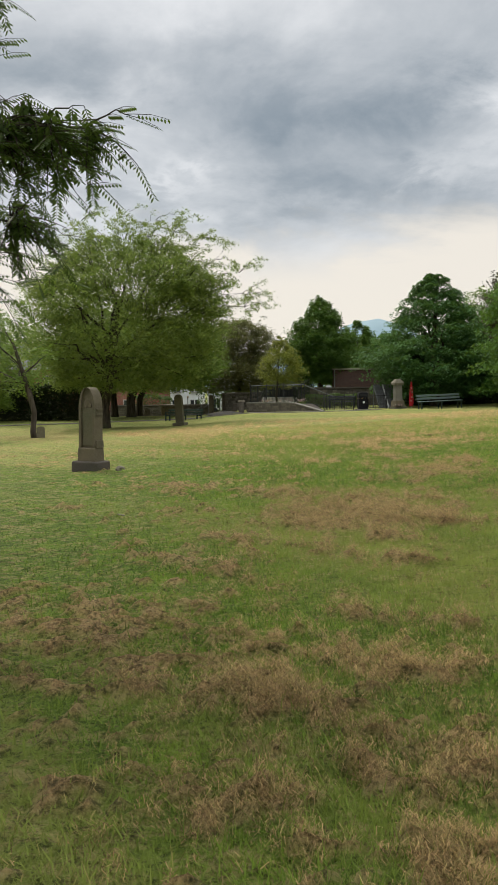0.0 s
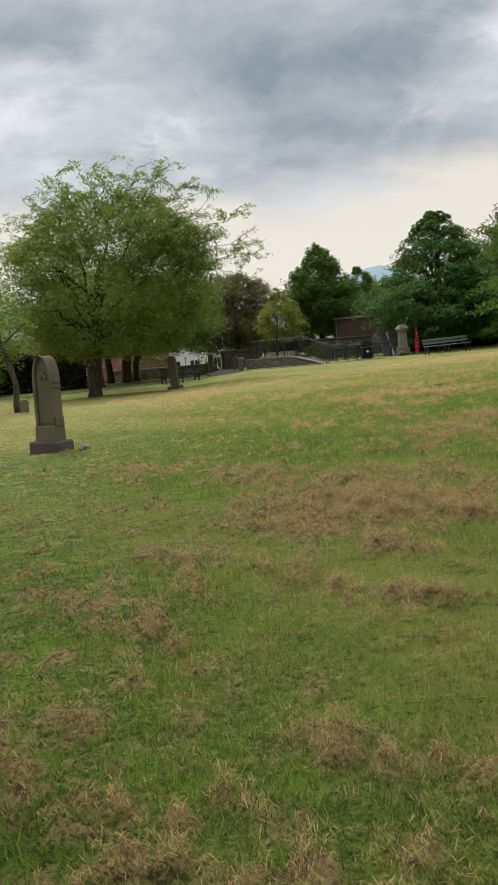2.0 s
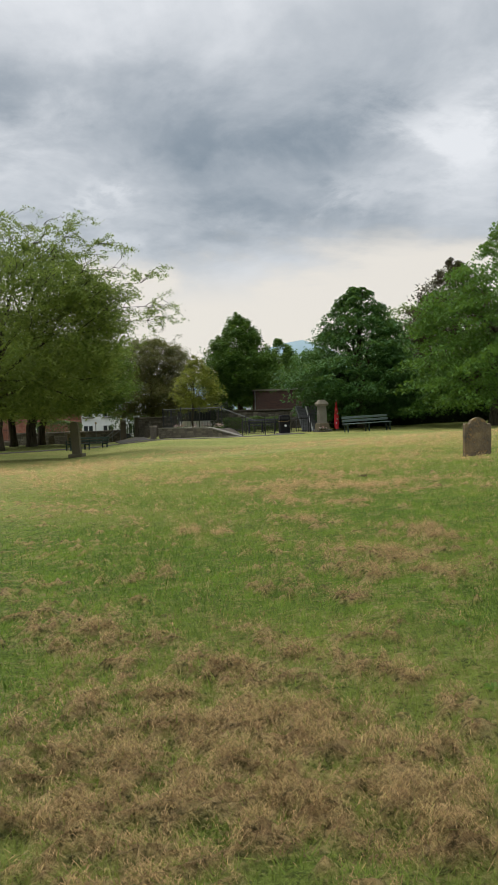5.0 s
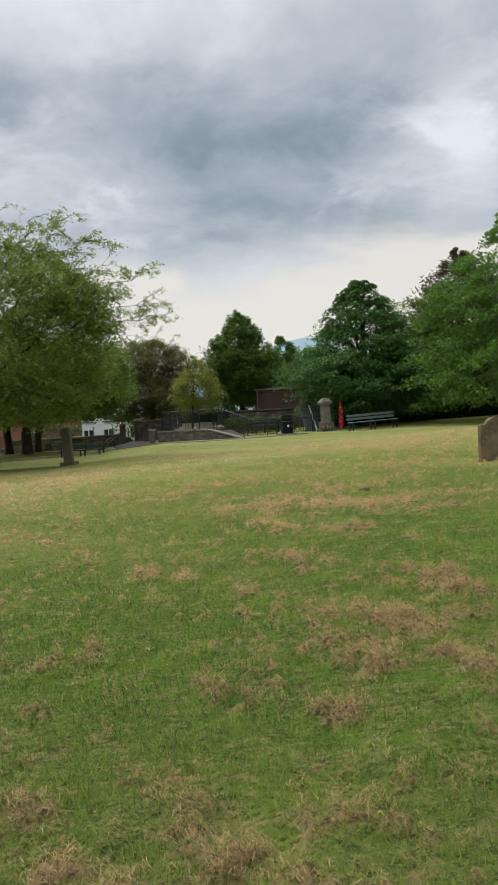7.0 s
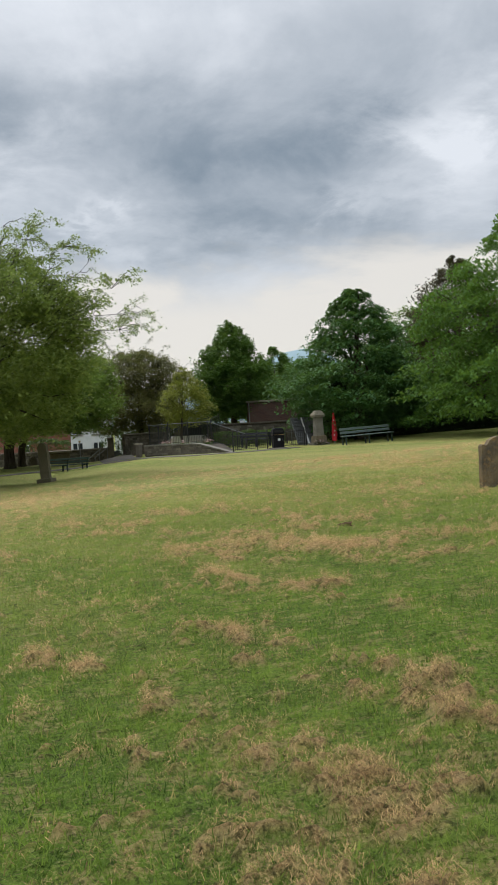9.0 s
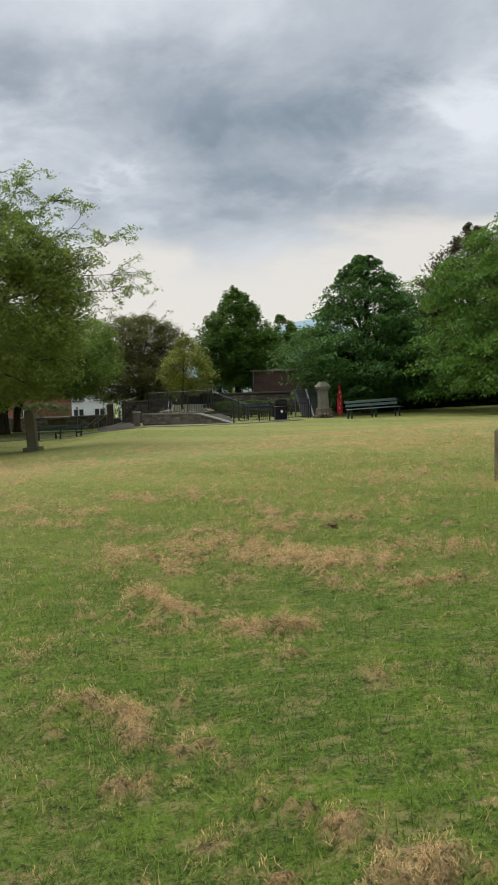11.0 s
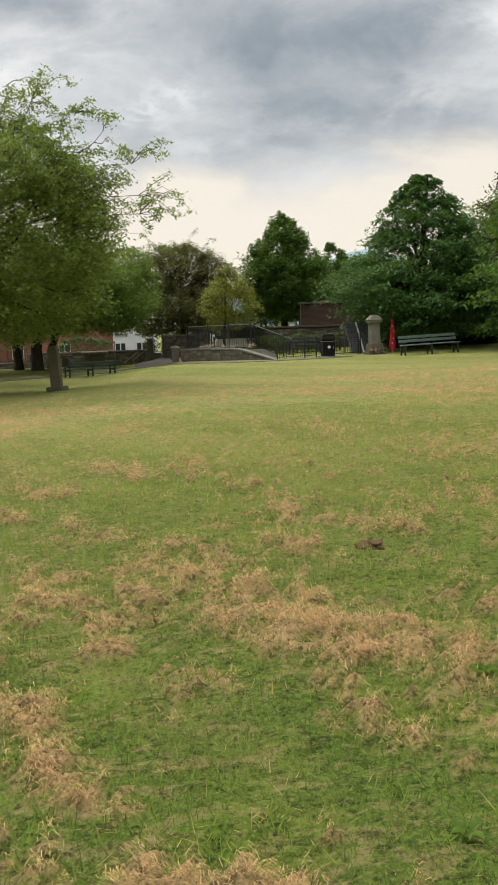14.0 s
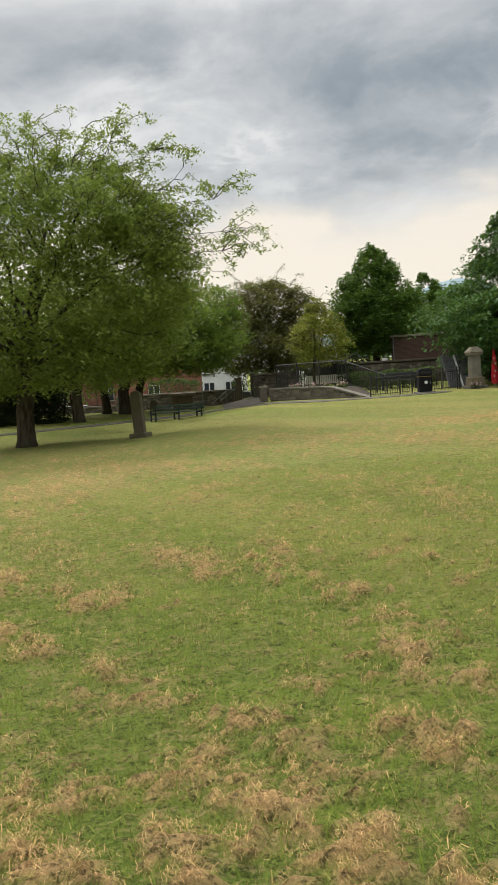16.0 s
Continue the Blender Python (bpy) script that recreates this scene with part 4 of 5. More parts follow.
def arch_outline(w, h, spring, pointed, n=9):
    """Half-width w, pointed or round head above the springing height."""
    pts = [(-w, 0), (w, 0), (w, spring)]
    for i in range(1, n):
        t = i / n
        if pointed:
            pts.append((w * (1 - t ** 1.7), spring + (h - spring) * math.sin(t * math.pi / 2) ** 0.95))
        else:
            pts.append((w * math.cos(t * math.pi / 2), spring + (h - spring) * math.sin(t * math.pi / 2)))
    pts.append((0, h))
    return pts + [(-x, z) for x, z in reversed(pts[2:-1])]


def gothic_stone():
    g = gz(-2.83, 14.25)
    ob = thing("headstone", pose(-2.83, 14.25, g - 0.02, 0, 1.2, -26), "tall pointed Gothic sandstone headstone on a dark plinth", "gravestone")
    part("plinth", Shape().box((-0.27, -0.20, -0.08), (0.27, 0.20, 0.19), chip=0.02), DARKSTONE, ob, "dark chamfered stone plinth")
    part("foot", Shape().box((-0.195, -0.13, 0.19), (0.195, 0.13, 0.42), taper=0.05, chip=0.015), SANDSTONE, ob)
    out = arch_outline(0.165, 1.45, 1.12, True)
    part("shaft", Shape().prism([(x, max(z, 0.40)) for x, z in out], -0.07, 0.115), SANDSTONE, ob)
    rim = Shape()
    inner = [(x * 0.72, 0.44 + (z - 0.4) * 0.955) for x, z in arch_outline(0.165, 1.45, 1.12, True)]
    for i in range(2, len(out) - 1):
        a, b, c, d = out[i], out[i + 1], inner[i + 1], inner[i]
        rim.prism([a, b, c, d], -0.115, -0.07)
    rim.prism([(0.165, 0.42), (0.165, 1.12), (0.119, 1.12), (0.119, 0.42)], -0.115, -0.07)
    rim.prism([(-0.165, 0.42), (-0.119, 0.42), (-0.119, 1.12), (-0.165, 1.12)], -0.115, -0.07)
    part("moulded_rim", rim, SANDSTONE, ob, "raised worn moulding round the pointed arch")
    part("tablet", Shape().box((-0.112, -0.082, 0.46), (0.112, -0.068, 1.1), chip=0.004), GREENSTONE, ob, "smooth recessed inscription panel")
    part("trefoil", Shape().tube([(0, -0.072, 1.19), (0, -0.09, 1.19)], [0.05, 0.05], 9).tube([(-0.045, -0.072, 1.145), (-0.045, -0.09, 1.145)], [0.04, 0.04], 9).tube([(0.045, -0.072, 1.145), (0.045, -0.09, 1.145)], [0.04, 0.04], 9), SANDSTONE, ob)
    for z in (0.98, 1.06):
        part("side_moulding", Shape().box((0.16, -0.06, z), (0.185, 0.10, z + 0.035)), SANDSTONE, ob)
    part("buttress", Shape().box((0.16, -0.09, 0.42), (0.195, 0.11, 0.55), taper=0.1), SANDSTONE, ob)


gothic_stone()

ob = thing("headstone", pose(-3.62, 40.7, gz(-3.62, 40.7) + 0.03, 0, -3.5, -24), "slim round-headed lichened headstone on a low base", "gravestone")
part("slab", Shape().prism([(x, z + 0.1) for x, z in arch_outline(0.2, 1.40, 1.2, False)], -0.075, 0.075), GREENSTONE, ob)
part("base", Shape().box((-0.33, -0.2, -0.12), (0.33, 0.2, 0.12)), GREENSTONE, ob)

ob = thing("headstone", pose(6.09, 19.0, gz(6.09, 19.0) + 0.05, 0, 1, 6), "small orange-lichened headstone with a curved shouldered top", "gravestone")
w = 0.25
outline = [(-w, -0.15), (w, -0.15), (w, 0.50), (w - 0.02, 0.525), (w - 0.07, 0.505), (w - 0.10, 0.535), (w - 0.125, 0.58), (0.055, 0.618), (0, 0.63), (-0.055, 0.618), (-w + 0.125, 0.58), (-w + 0.10, 0.535), (-w + 0.07, 0.505), (-w + 0.02, 0.525), (-w, 0.50)]
part("slab", Shape().prism(outline, -0.05, 0.05), LICHEN, ob)

ob = thing("headstone", pose(-8.05, 31.3, gz(-8.05, 31.3) - 0.03, 0, 0, 10), "short worn headstone at the foot of a young tree", "gravestone")
part("slab", Shape().prism(arch_outline(0.15, 0.46, 0.38, False), -0.05, 0.05), GREENSTONE, ob)

# broken stone by the plinth
rng = np.random.RandomState(4)
bm = bmesh.new()
bmesh.ops.create_icosphere(bm, subdivisions=2, radius=0.078)
for vert in bm.verts:
    vert.co *= 1 + 0.35 * (rng.rand() - 0.5)
    vert.co.z *= 0.75
me = bpy.data.meshes.new("stone")
bm.to_mesh(me)
bm.free()
me.materials.append(PALESTONE)
ob = new("stone_fragment", me)
ob.matrix_world = pose(-2.28, 13.95, float(height(-2.28, 13.95)) + 0.03)
tagged(ob, "pale broken stone lump lying on the grass", "stone")

# molehill-like scrape and a scrap of litter
bm = bmesh.new()
bmesh.ops.create_icosphere(bm, subdivisions=3, radius=0.075)
for vert in bm.verts:
    vert.co = Vector((vert.co.x * 1.1, vert.co.y * 0.9, vert.co.z * 0.45)) * (1 + 0.8 * noise.noise(vert.co * 22))
me = bpy.data.meshes.new("scrape")
bm.to_mesh(me)
bm.free()
m = Mat("bare_earth", 0.95)
me.materials.append(m.colour(m.mix(m.noise(20, 5), (0.05, 0.03, 0.016), (0.16, 0.10, 0.05))).bump(m.noise(40, 4), 0.8, 0.02).mat)
ob = new("earth_scrape", me)
ob.matrix_world = pose(3.57, 17, float(height(3.57, 17.0)) + 0.004)
tagged(ob, "low scrape of bare brown earth in the lawn", "molehill")
ob = new("litter", Shape().box((-0.035, -0.02, 0), (0.035, 0.02, 0.008)).mesh("litter", PALESTONE))
ob.matrix_world = pose(-1.33, 8.1, float(height(-1.33, 8.1)) + 0.02, 8, 12, 35)
tagged(ob, "small scrap of pale paper litter on the grass", "litter")

# ---- benches ----


def bench(m, length, paint, frame_paint, label, arms=True, back=0.84, low=1.0):
    ob = thing("park_bench", m @ Matrix.Diagonal((1, 1, low, 1)), label, "bench", "park benches")
    for x in (-length / 2 + 0.12, 0, length / 2 - 0.12):
        leg = Shape()
        leg.box((x - 0.03, -0.26, -0.05), (x + 0.03, -0.19, 0.43)).box((x - 0.03, 0.16, -0.05), (x + 0.03, 0.23, 0.43))
        leg.box((x - 0.03, -0.26, 0.37), (x + 0.03, 0.23, 0.43))
        leg.tube([(x, 0.19, 0.4), (x, 0.24, 0.6), (x, 0.33, back)], [0.032, 0.03, 0.026], 6)
        if arms and x != 0:
            leg.box((x - 0.035, -0.27, 0.60), (x + 0.035, 0.22, 0.64)).box((x - 0.025, -0.25, 0.42), (x + 0.025, -0.20, 0.61))
        part("leg_frame", leg, frame_paint, ob)
    for y in (-0.24, -0.13, -0.02, 0.09):
        part("seat_slat", Shape().box((-length / 2, y, 0.43), (length / 2, y + 0.095, 0.468), chip=0.008), paint, ob)
    for z, y in ((0.56, 0.205), (0.73, 0.265)):
        part("back_slat", Shape().box((-length / 2, y - 0.03, z), (length / 2, y + 0.01, z + 0.115), chip=0.008), paint, ob)
    return ob


bench(pose(10.9, 49.0, gz(10.9, 49.0), 0, -1.6, 14), 2.75, GREYGREEN, GREENPAINT, "long weathered grey-green slatted park bench on the lawn edge", False)
bench(pose(-4.25, 50.3, gz(-4.25, 50.3) - 0.06, 0, -1.0, 220), 2.55, GREENPAINT, GREENPAINT, "dark green slatted park bench with iron arms beside the path", low=0.86)
bench(pose(6.0, 57.2, gz(6.0, 57.2), 0, 0, 180), 1.9, NAVY, NAVY, "dark navy park bench in front of the low hedge", True, 0.8)

# ---- paved path ----


def ribbon(name, centre, width, lift, material, label, category):
    """A strip of paving laid on the land, with a thin edge."""
    pts = []
    for i in range(len(centre) - 1):
        a, b = Vector(centre[i]), Vector(centre[i + 1])
        n = max(2, int((b - a).length / 0.7))
        pts += [a.lerp(b, j / n) for j in range(n)]
    pts.append(Vector(centre[-1]))
    sh, v, f = Shape(), [], []
    for i, p in enumerate(pts):
        d = (pts[min(i + 1, len(pts) - 1)] - pts[max(0, i - 1)]).normalized()
        s = Vector((-d.y, d.x)) * width / 2
        for q2, dz in ((p - s, -0.1), (p - s, lift), (p, lift + 0.012), (p + s, lift), (p + s, -0.1)):
            v.append((q2.x, q2.y, gz(q2.x, q2.y) + dz))
    for i in range(len(pts) - 1):
        f += [(i * 5 + j, i * 5 + j + 1, i * 5 + j + 6, i * 5 + j + 5) for j in range(4)]
    sh.add(v, f)
    return tagged(new(name, sh.mesh(name, material)), label, category, kind="structure")


ribbon("path", [(7.6, 50.8), (5.4, 50.4), (2.4, 50.9), (-0.6, 53.6), (-3.0, 54.2), (-6.6, 50.3), (-10.5, 46.9), (-17, 43.5), (-28, 39)], 1.1, 0.02, ASPHALT, "worn grey asphalt path curving along the lawn", "path")
ribbon("path_branch", [(-1.7, 54.5), (-2.4, 59), (-2.6, 66.5)], 2.0, 0.036, ASPHALT, "grey asphalt path leading to the gate", "path")
ribbon("road", [(-60, 74.5), (14, 74.5)], 5.5, 0.05, ASPHALT, "grey asphalt road beyond the boundary wall", "road")

# ---- raised stone bed with railings ----
A, B = Vector((-0.5, 55.4)), Vector((4.3, 51.5))
along = (B - A).normalized()
ang = math.degrees(math.atan2(along.y, along.x))
span = (B - A).length
g = gz(1.5, 53.4) - 0.06
bed = thing("stone_bed", pose(A.x, A.y, g + 0.07, 0, 0, ang), "low curved-end rubble stone wall round a raised memorial bed", "wall")
top_at = lambda x: 0.60 if x < span * 0.62 else 0.60 - 0.56 * ((x - span * 0.62) / (span * 0.38)) ** 1.0
core = Shape().prism([(0.02, -0.2), (span - 0.05, -0.2), (span - 0.05, 0.03), (span * 0.62, 0.52), (0.02, 0.52)], 0.03, 0.34)
core.box((0.02, 0.3, -0.1), (0.36, 2.4, 0.52))
part("core", core, MORTAR, bed)
part("soil", Shape().prism([(0.3, -0.1), (span * 0.8, -0.1), (span * 0.62, 0.46), (0.3, 0.46)], 0.3, 2.2), DARKSTONE, bed, "dark soil of the bed")
n_cap = 14
for i in range(n_cap):
    x0, x1 = span * i / n_cap, span * (i + 1) / n_cap - 0.012
    z0, z1 = top_at(x0) - 0.02, top_at(x1) - 0.02
    part("coping_stone", Shape().prism([(x0, z0 - 0.07), (x1, z1 - 0.07), (x1, z1), (x0, z0)], -0.05, 0.38), GREYSTONE, bed)
rng = np.random.RandomState(6)
for row in range(4):
    x = -rng.rand() * 0.1
    while x < span - 0.1:
        wdt = rng.uniform(0.2, 0.42)
        z0, z1 = row * 0.128, row * 0.128 + 0.118
        x0, x1 = max(0, x), min(span, x + wdt - 0.014)
        if x1 - x0 > 0.06 and z0 + 0.06 < top_at(x1) - 0.09:
            z1 = min(z1, top_at(x1) - 0.095)
            part("stone", Shape().box((x0, -0.012 - 0.02 * rng.rand(), z0), (x1, 0.06, z1), chip=0.012), RUBBLE, bed)
        x += wdt
ob = thing("stone_pier", pose(-0.85, 56.0, gz(-0.85, 56.0), 0, 0, ang), "short squared stone pier at the end of the bed", "pier")
part("shaft", Shape().box((-0.14, -0.14, -0.1), (0.14, 0.14, 0.74)), RUBBLE, ob)
part("cap", Shape().box((-0.18, -0.18, 0.74), (0.18, 0.18, 0.84), taper=0.15), PALESTONE, ob)


def railing(points, lift, tall, gap, label, rail_mat=None, spikes=True):
    """Posts, rails and pickets along a line on the land; lift and tall may be pairs from start to end."""
    x, y = points[0]
    g = gz(x, y)
    ob = thing("railing", pose(x, y, g), label, "railing")
    total = sum((Vector(points[i + 1]) - Vector(points[i])).length for i in range(len(points) - 1))
    done = 0.0
    for i in range(len(points) - 1):
        a, b = Vector(points[i]), Vector(points[i + 1])
        n = max(1, round((b - a).length / gap))
        seg = (b - a).length

        def at(t, up):
            p = a.lerp(b, t)
            k2 = (done + seg * t) / total
            lo = lift[0] + (lift[1] - lift[0]) * k2
            hi = tall[0] + (tall[1] - tall[0]) * k2
            return (p.x - x, p.y - y, gz(p.x, p.y) - g + lo + (hi) * up)

        for up in (0.12, 0.9 if spikes else 1.0):
            r = 0.022 if up > 0.5 else 0.015
            part("rail", Shape().tube([at(0, up), at(0.5, up), at(1, up)], [r, r, r], 6), (rail_mat or BLACKIRON) if up > 0.5 else BLACKIRON, ob)
        for j in range(n + 1):
            lo, hi = Vector(at(j / n, 0.03)), Vector(at(j / n, 1.0))
            if j in (0, n) or j % 12 == 0:
                part("post", Shape().tube([lo - Vector((0, 0, 0.12)), hi + Vector((0, 0, 0.06)), hi + Vector((0, 0, 0.12))], [0.032, 0.032, 0.012], 8), BLACKIRON, ob)
            elif spikes:
                part("picket", Shape().tube([lo, hi - Vector((0, 0, 0.06)), hi], [0.0095, 0.0095, 0.002], 5), BLACKIRON, ob)
            else:
                part("picket", Shape().tube([lo, hi], [0.0095, 0.0095], 5), BLACKIRON, ob)
        done += seg
    return ob


railing([(-0.25, 57.2), (3.3, 54.6)], (0.5, 0.5), (1.25, 1.2), 0.115, "tall black iron railing with a pale top rail", GREYMETAL, False)
railing([(3.3, 54.6), (5.2, 54.2)], (0.4, 0.0), (1.25, 0.85), 0.12, "black iron railing stepping down from the stone bed", GREYMETAL, False)
railing([(-0.25, 57.2), (0.9, 60.4)], (0.5, 0.3), (1.25, 1.2), 0.12, "black iron railing along the end of the bed", None, False)
railing([(4.3, 51.3), (6.15, 51.75)], (0.0, 0.0), (0.92, 0.92), 0.115, "low black spiked iron railing beside the path")
railing([(6.95, 52.0), (8.35, 52.6)], (0.0, 0.0), (0.92, 0.92), 0.115, "low black spiked iron railing beside the litter bin")

# flowers and little tributes on the bed
rng = np.random.RandomState(8)
for i in range(15):
    u, w2 = rng.uniform(0.5, span * 0.72), rng.uniform(0.45, 1.0)
    p = A + along * u + Vector((-along.y, along.x)) * w2
    ob = thing("flower_bunch", pose(p.x, p.y, g + 0.53), "small bunch of mixed pink and white flowers in the bed", "flowers", "flowers in the stone bed")
    n = 26
    c = rng.randn(n, 3) * (0.10, 0.10, 0.06) + (0, 0, rng.uniform(0.14, 0.26))
    part("petals", leaf_mesh("petals", c, rng, 0.07, FLOWER, 0.4, 0.0), FLOWER, ob)
    c = rng.randn(30, 3) * (0.10, 0.10, 0.05) + (0, 0, 0.08)
    part("leaves", leaf_mesh("leaves", c, rng, 0.10, LEAF_HEDGE, 0.3, 0.1), LEAF_HEDGE, ob)

# ---- litter bin, pedestal tomb, furled flag, sloping frame ----
ob = thing("litter_bin", pose(6.63, 51.0, gz(6.63, 51.0), 0, 0, 8), "black hooded litter bin with a thin gold band", "litter bin")
part("plinth", Shape().box((-0.42, -0.3, -0.05), (0.42, 0.3, 0.07)), GREYSTONE, ob, "flat concrete plinth")
part("body", Shape().box((-0.28, -0.24, 0.07), (0.28, 0.24, 0.80), taper=-0.06, chip=0.05), BINBLACK, ob)
part("band", Shape().box((-0.30, -0.26, 0.74), (0.30, 0.26, 0.765), chip=0.04), GOLD, ob, "thin gold band")
part("aperture", Shape().box((-0.23, -0.262, 0.82), (0.23, -0.18, 0.96)), TYRE, ob)
part("hood", Shape().box((-0.31, -0.27, 0.80), (0.31, 0.27, 1.08), taper=0.12, chip=0.06), BINBLACK, ob)
part("emblem", Shape().tube([(0, -0.262, 0.48), (0, -0.27, 0.48)], [0.07, 0.07], 12), WHITEPAINT, ob, "small pale round emblem")
part("door_handle", Shape().tube([(0.2, -0.25, 0.4), (0.2, -0.29, 0.42), (0.2, -0.25, 0.5)], [0.012] * 3, 6), GREYMETAL, ob)

g = gz(8.95, 52.0)
ob = thing("pedestal_tomb", pose(8.95, 52.0, g - 0.02, 0, -0.8, 16), "square stone pedestal memorial with a shallow pyramid cap", "memorial")
part("step", Shape().box((-0.42, -0.42, -0.08), (0.42, 0.42, 0.14), chip=0.02), GREYSTONE, ob)
part("plinth", Shape().box((-0.33, -0.33, 0.14), (0.33, 0.33, 0.52), taper=0.06, chip=0.03), SANDSTONE, ob)
part("shaft", Shape().box((-0.225, -0.225, 0.52), (0.225, 0.225, 1.50), taper=0.08, chip=0.02), GREYSTONE, ob)
for yy, turn in ((-1, 0), (1, 90)):
    part("inscription_panel", Shape().box((-0.15, -0.231, 0.64), (0.15, -0.20, 1.36), turn=Matrix.Rotation(radians(turn), 4, "Z") @ Matrix.Rotation(radians(-1.9), 4, "X"), chip=0.004), PALESTONE, ob, "paler smooth panel")
part("cornice", Shape().box((-0.295, -0.295, 1.50), (0.295, 0.295, 1.62), chip=0.03), PALESTONE, ob)
part("cap", Shape().box((-0.33, -0.33, 1.62), (0.33, 0.33, 1.86), taper=0.55, chip=0.02), PALESTONE, ob)
rng = np.random.RandomState(9)
for i in range(2):
    ob = thing("wreath", pose(8.75 + 0.22 * i, 51.3, gz(8.8, 51.3)), "small faded bunch of flowers at the memorial", "flowers", "flowers at the memorial")
    c = rng.randn(40, 3) * (0.12, 0.1, 0.07) + (0, 0, 0.14)
    part("petals", leaf_mesh("petals", c, rng, 0.08, FLOWER, 0.4, 0.0), FLOWER, ob)
    c = rng.randn(50, 3) * (0.14, 0.1, 0.06) + (0, 0, 0.1)
    part("leaves", leaf_mesh("leaves", c, rng, 0.12, LEAF_HOLLY, 0.3, 0.1), LEAF_HOLLY, ob)

ob = thing("furled_flag", pose(9.95, 52.9, gz(9.95, 52.9)), "furled red flag with white marks on a short pole", "flag")
part("pole", Shape().tube([(0, 0, -0.1), (0, 0, 1.75), (0, 0, 1.84)], [0.018, 0.016, 0.004], 7), WHITEPAINT, ob)
cloth, v, f = Shape(), [], []
for i in range(15):
    z = 0.1 + 1.62 * i / 14
    r = 0.135 * (1 - i / 14) ** 0.8 * (0.55 + 0.45 * min(1, i / 3)) + 0.025
    for j in range(20):
        w = math.tau * j / 20
        rr = r * (1 + 0.28 * math.sin(5 * w + z * 3))
        v.append((math.cos(w) * rr, math.sin(w) * rr * 0.7, z))
for i in range(14):
    f += [(i * 20 + j, i * 20 + (j + 1) % 20, i * 20 + 20 + (j + 1) % 20, i * 20 + 20 + j) for j in range(20)]
part("cloth", cloth.add(v, f), RED, ob, smooth=True)
for z, x in ((0.62, 0.02), (0.95, 0.04), (1.2, -0.02), (0.4, -0.03)):
    rr = 0.135 * (1 - (z - 0.1) / 1.62) ** 0.8 + 0.035
    part("white_mark", Shape().box((x - 0.02, -rr * 0.92, z), (x + 0.02, -rr * 0.6, z + 0.09)), WHITEPAINT, ob, "white patch on the cloth")

ob = thing("sloping_frame", pose(8.72, 54.1, gz(8.72, 54.1), 0, 0, 12), "leaning grey slatted metal frame with a white centre strip", "frame")
lean = Matrix.Rotation(radians(-38), 4, "X")
W, H = 0.62, 1.9
for x in (-W, W):
    part("side_rail", Shape().box((x - 0.03, -0.03, 0), (x + 0.03, 0.03, H), turn=lean), GREYMETAL, ob)
part("centre_strip", Shape().box((-0.03, -0.045, 0), (0.05, 0.02, H), turn=lean), WHITEPAINT, ob, "white centre strip")
part("top_rail", Shape().box((-W, -0.03, H - 0.05), (W, 0.03, H + 0.02), turn=lean), GREYMETAL, ob)
part("backing", Shape().box((-W, 0.03, 0), (W, 0.06, H), turn=lean), SLATE, ob, "dark backing")
for i in range(17):
    z = 0.08 + i * 0.11
    part("slat", Shape().box((-W, -0.02, z), (W, 0.012, z + 0.028), turn=lean), GREYMETAL, ob)
for i in range(9):
    x = -W + 0.09 + i * (2 * W - 0.18) / 8
    part("bar", Shape().box((x - 0.01, -0.035, 0), (x + 0.01, -0.012, H), turn=lean), GREYMETAL, ob)
for x in (-W, W):
    part("prop", Shape().tube([(x, 1.15, -0.1), (x, 1.15, 1.5)], [0.03, 0.03], 6), GREYMETAL, ob)

# ---- low brown building and old wall at the back ----
g = gz(8.5, 67)
ob = thing("brick_shelter", pose(8.0, 66.8, g, 0, 0, -3), "low flat-roofed brown brick building under the trees", "building")
part("wall", Shape().box((-1.65, 0, -0.2), (3.6, 3.0, 2.8), chip=0.02), BROWNBRICK, ob)
part("roof", Shape().box((-1.75, -0.1, 2.8), (3.7, 3.1, 2.92), chip=0.03), PALESTONE, ob, "pale thin roof edge")
part("drainpipe", Shape().tube([(-1.55, -0.05, 0), (-1.55, -0.05, 2.78)], [0.04, 0.04], 7), GREYMETAL, ob)
ob = thing("old_wall", pose(3.4, 63.8, gz(3.4, 63.8), 0, 0, 2), "old brown rubble stone wall in front of the building", "wall")
part("core", Shape().box((0, 0.05, -0.3), (8.6, 0.45, 1.42)), DARKSTONE, ob)
rng = np.random.RandomState(12)
mass = Shape()
for row in range(8):
    x = 0.0
    while x < 8.55:
        wdt = rng.uniform(0.2, 0.5)
        mass.box((x, -0.01 - 0.04 * rng.rand(), row * 0.17), (min(8.6, x + wdt - 0.02), 0.1, row * 0.17 + 0.155), chip=0.02)
        x += wdt
tagged(part("stones", mass, RUBBLE_MASS, ob), kind="stuff")
part("coping", Shape().box((-0.05, -0.08, 1.42), (8.65, 0.5, 1.52)), DARKSTONE, ob)

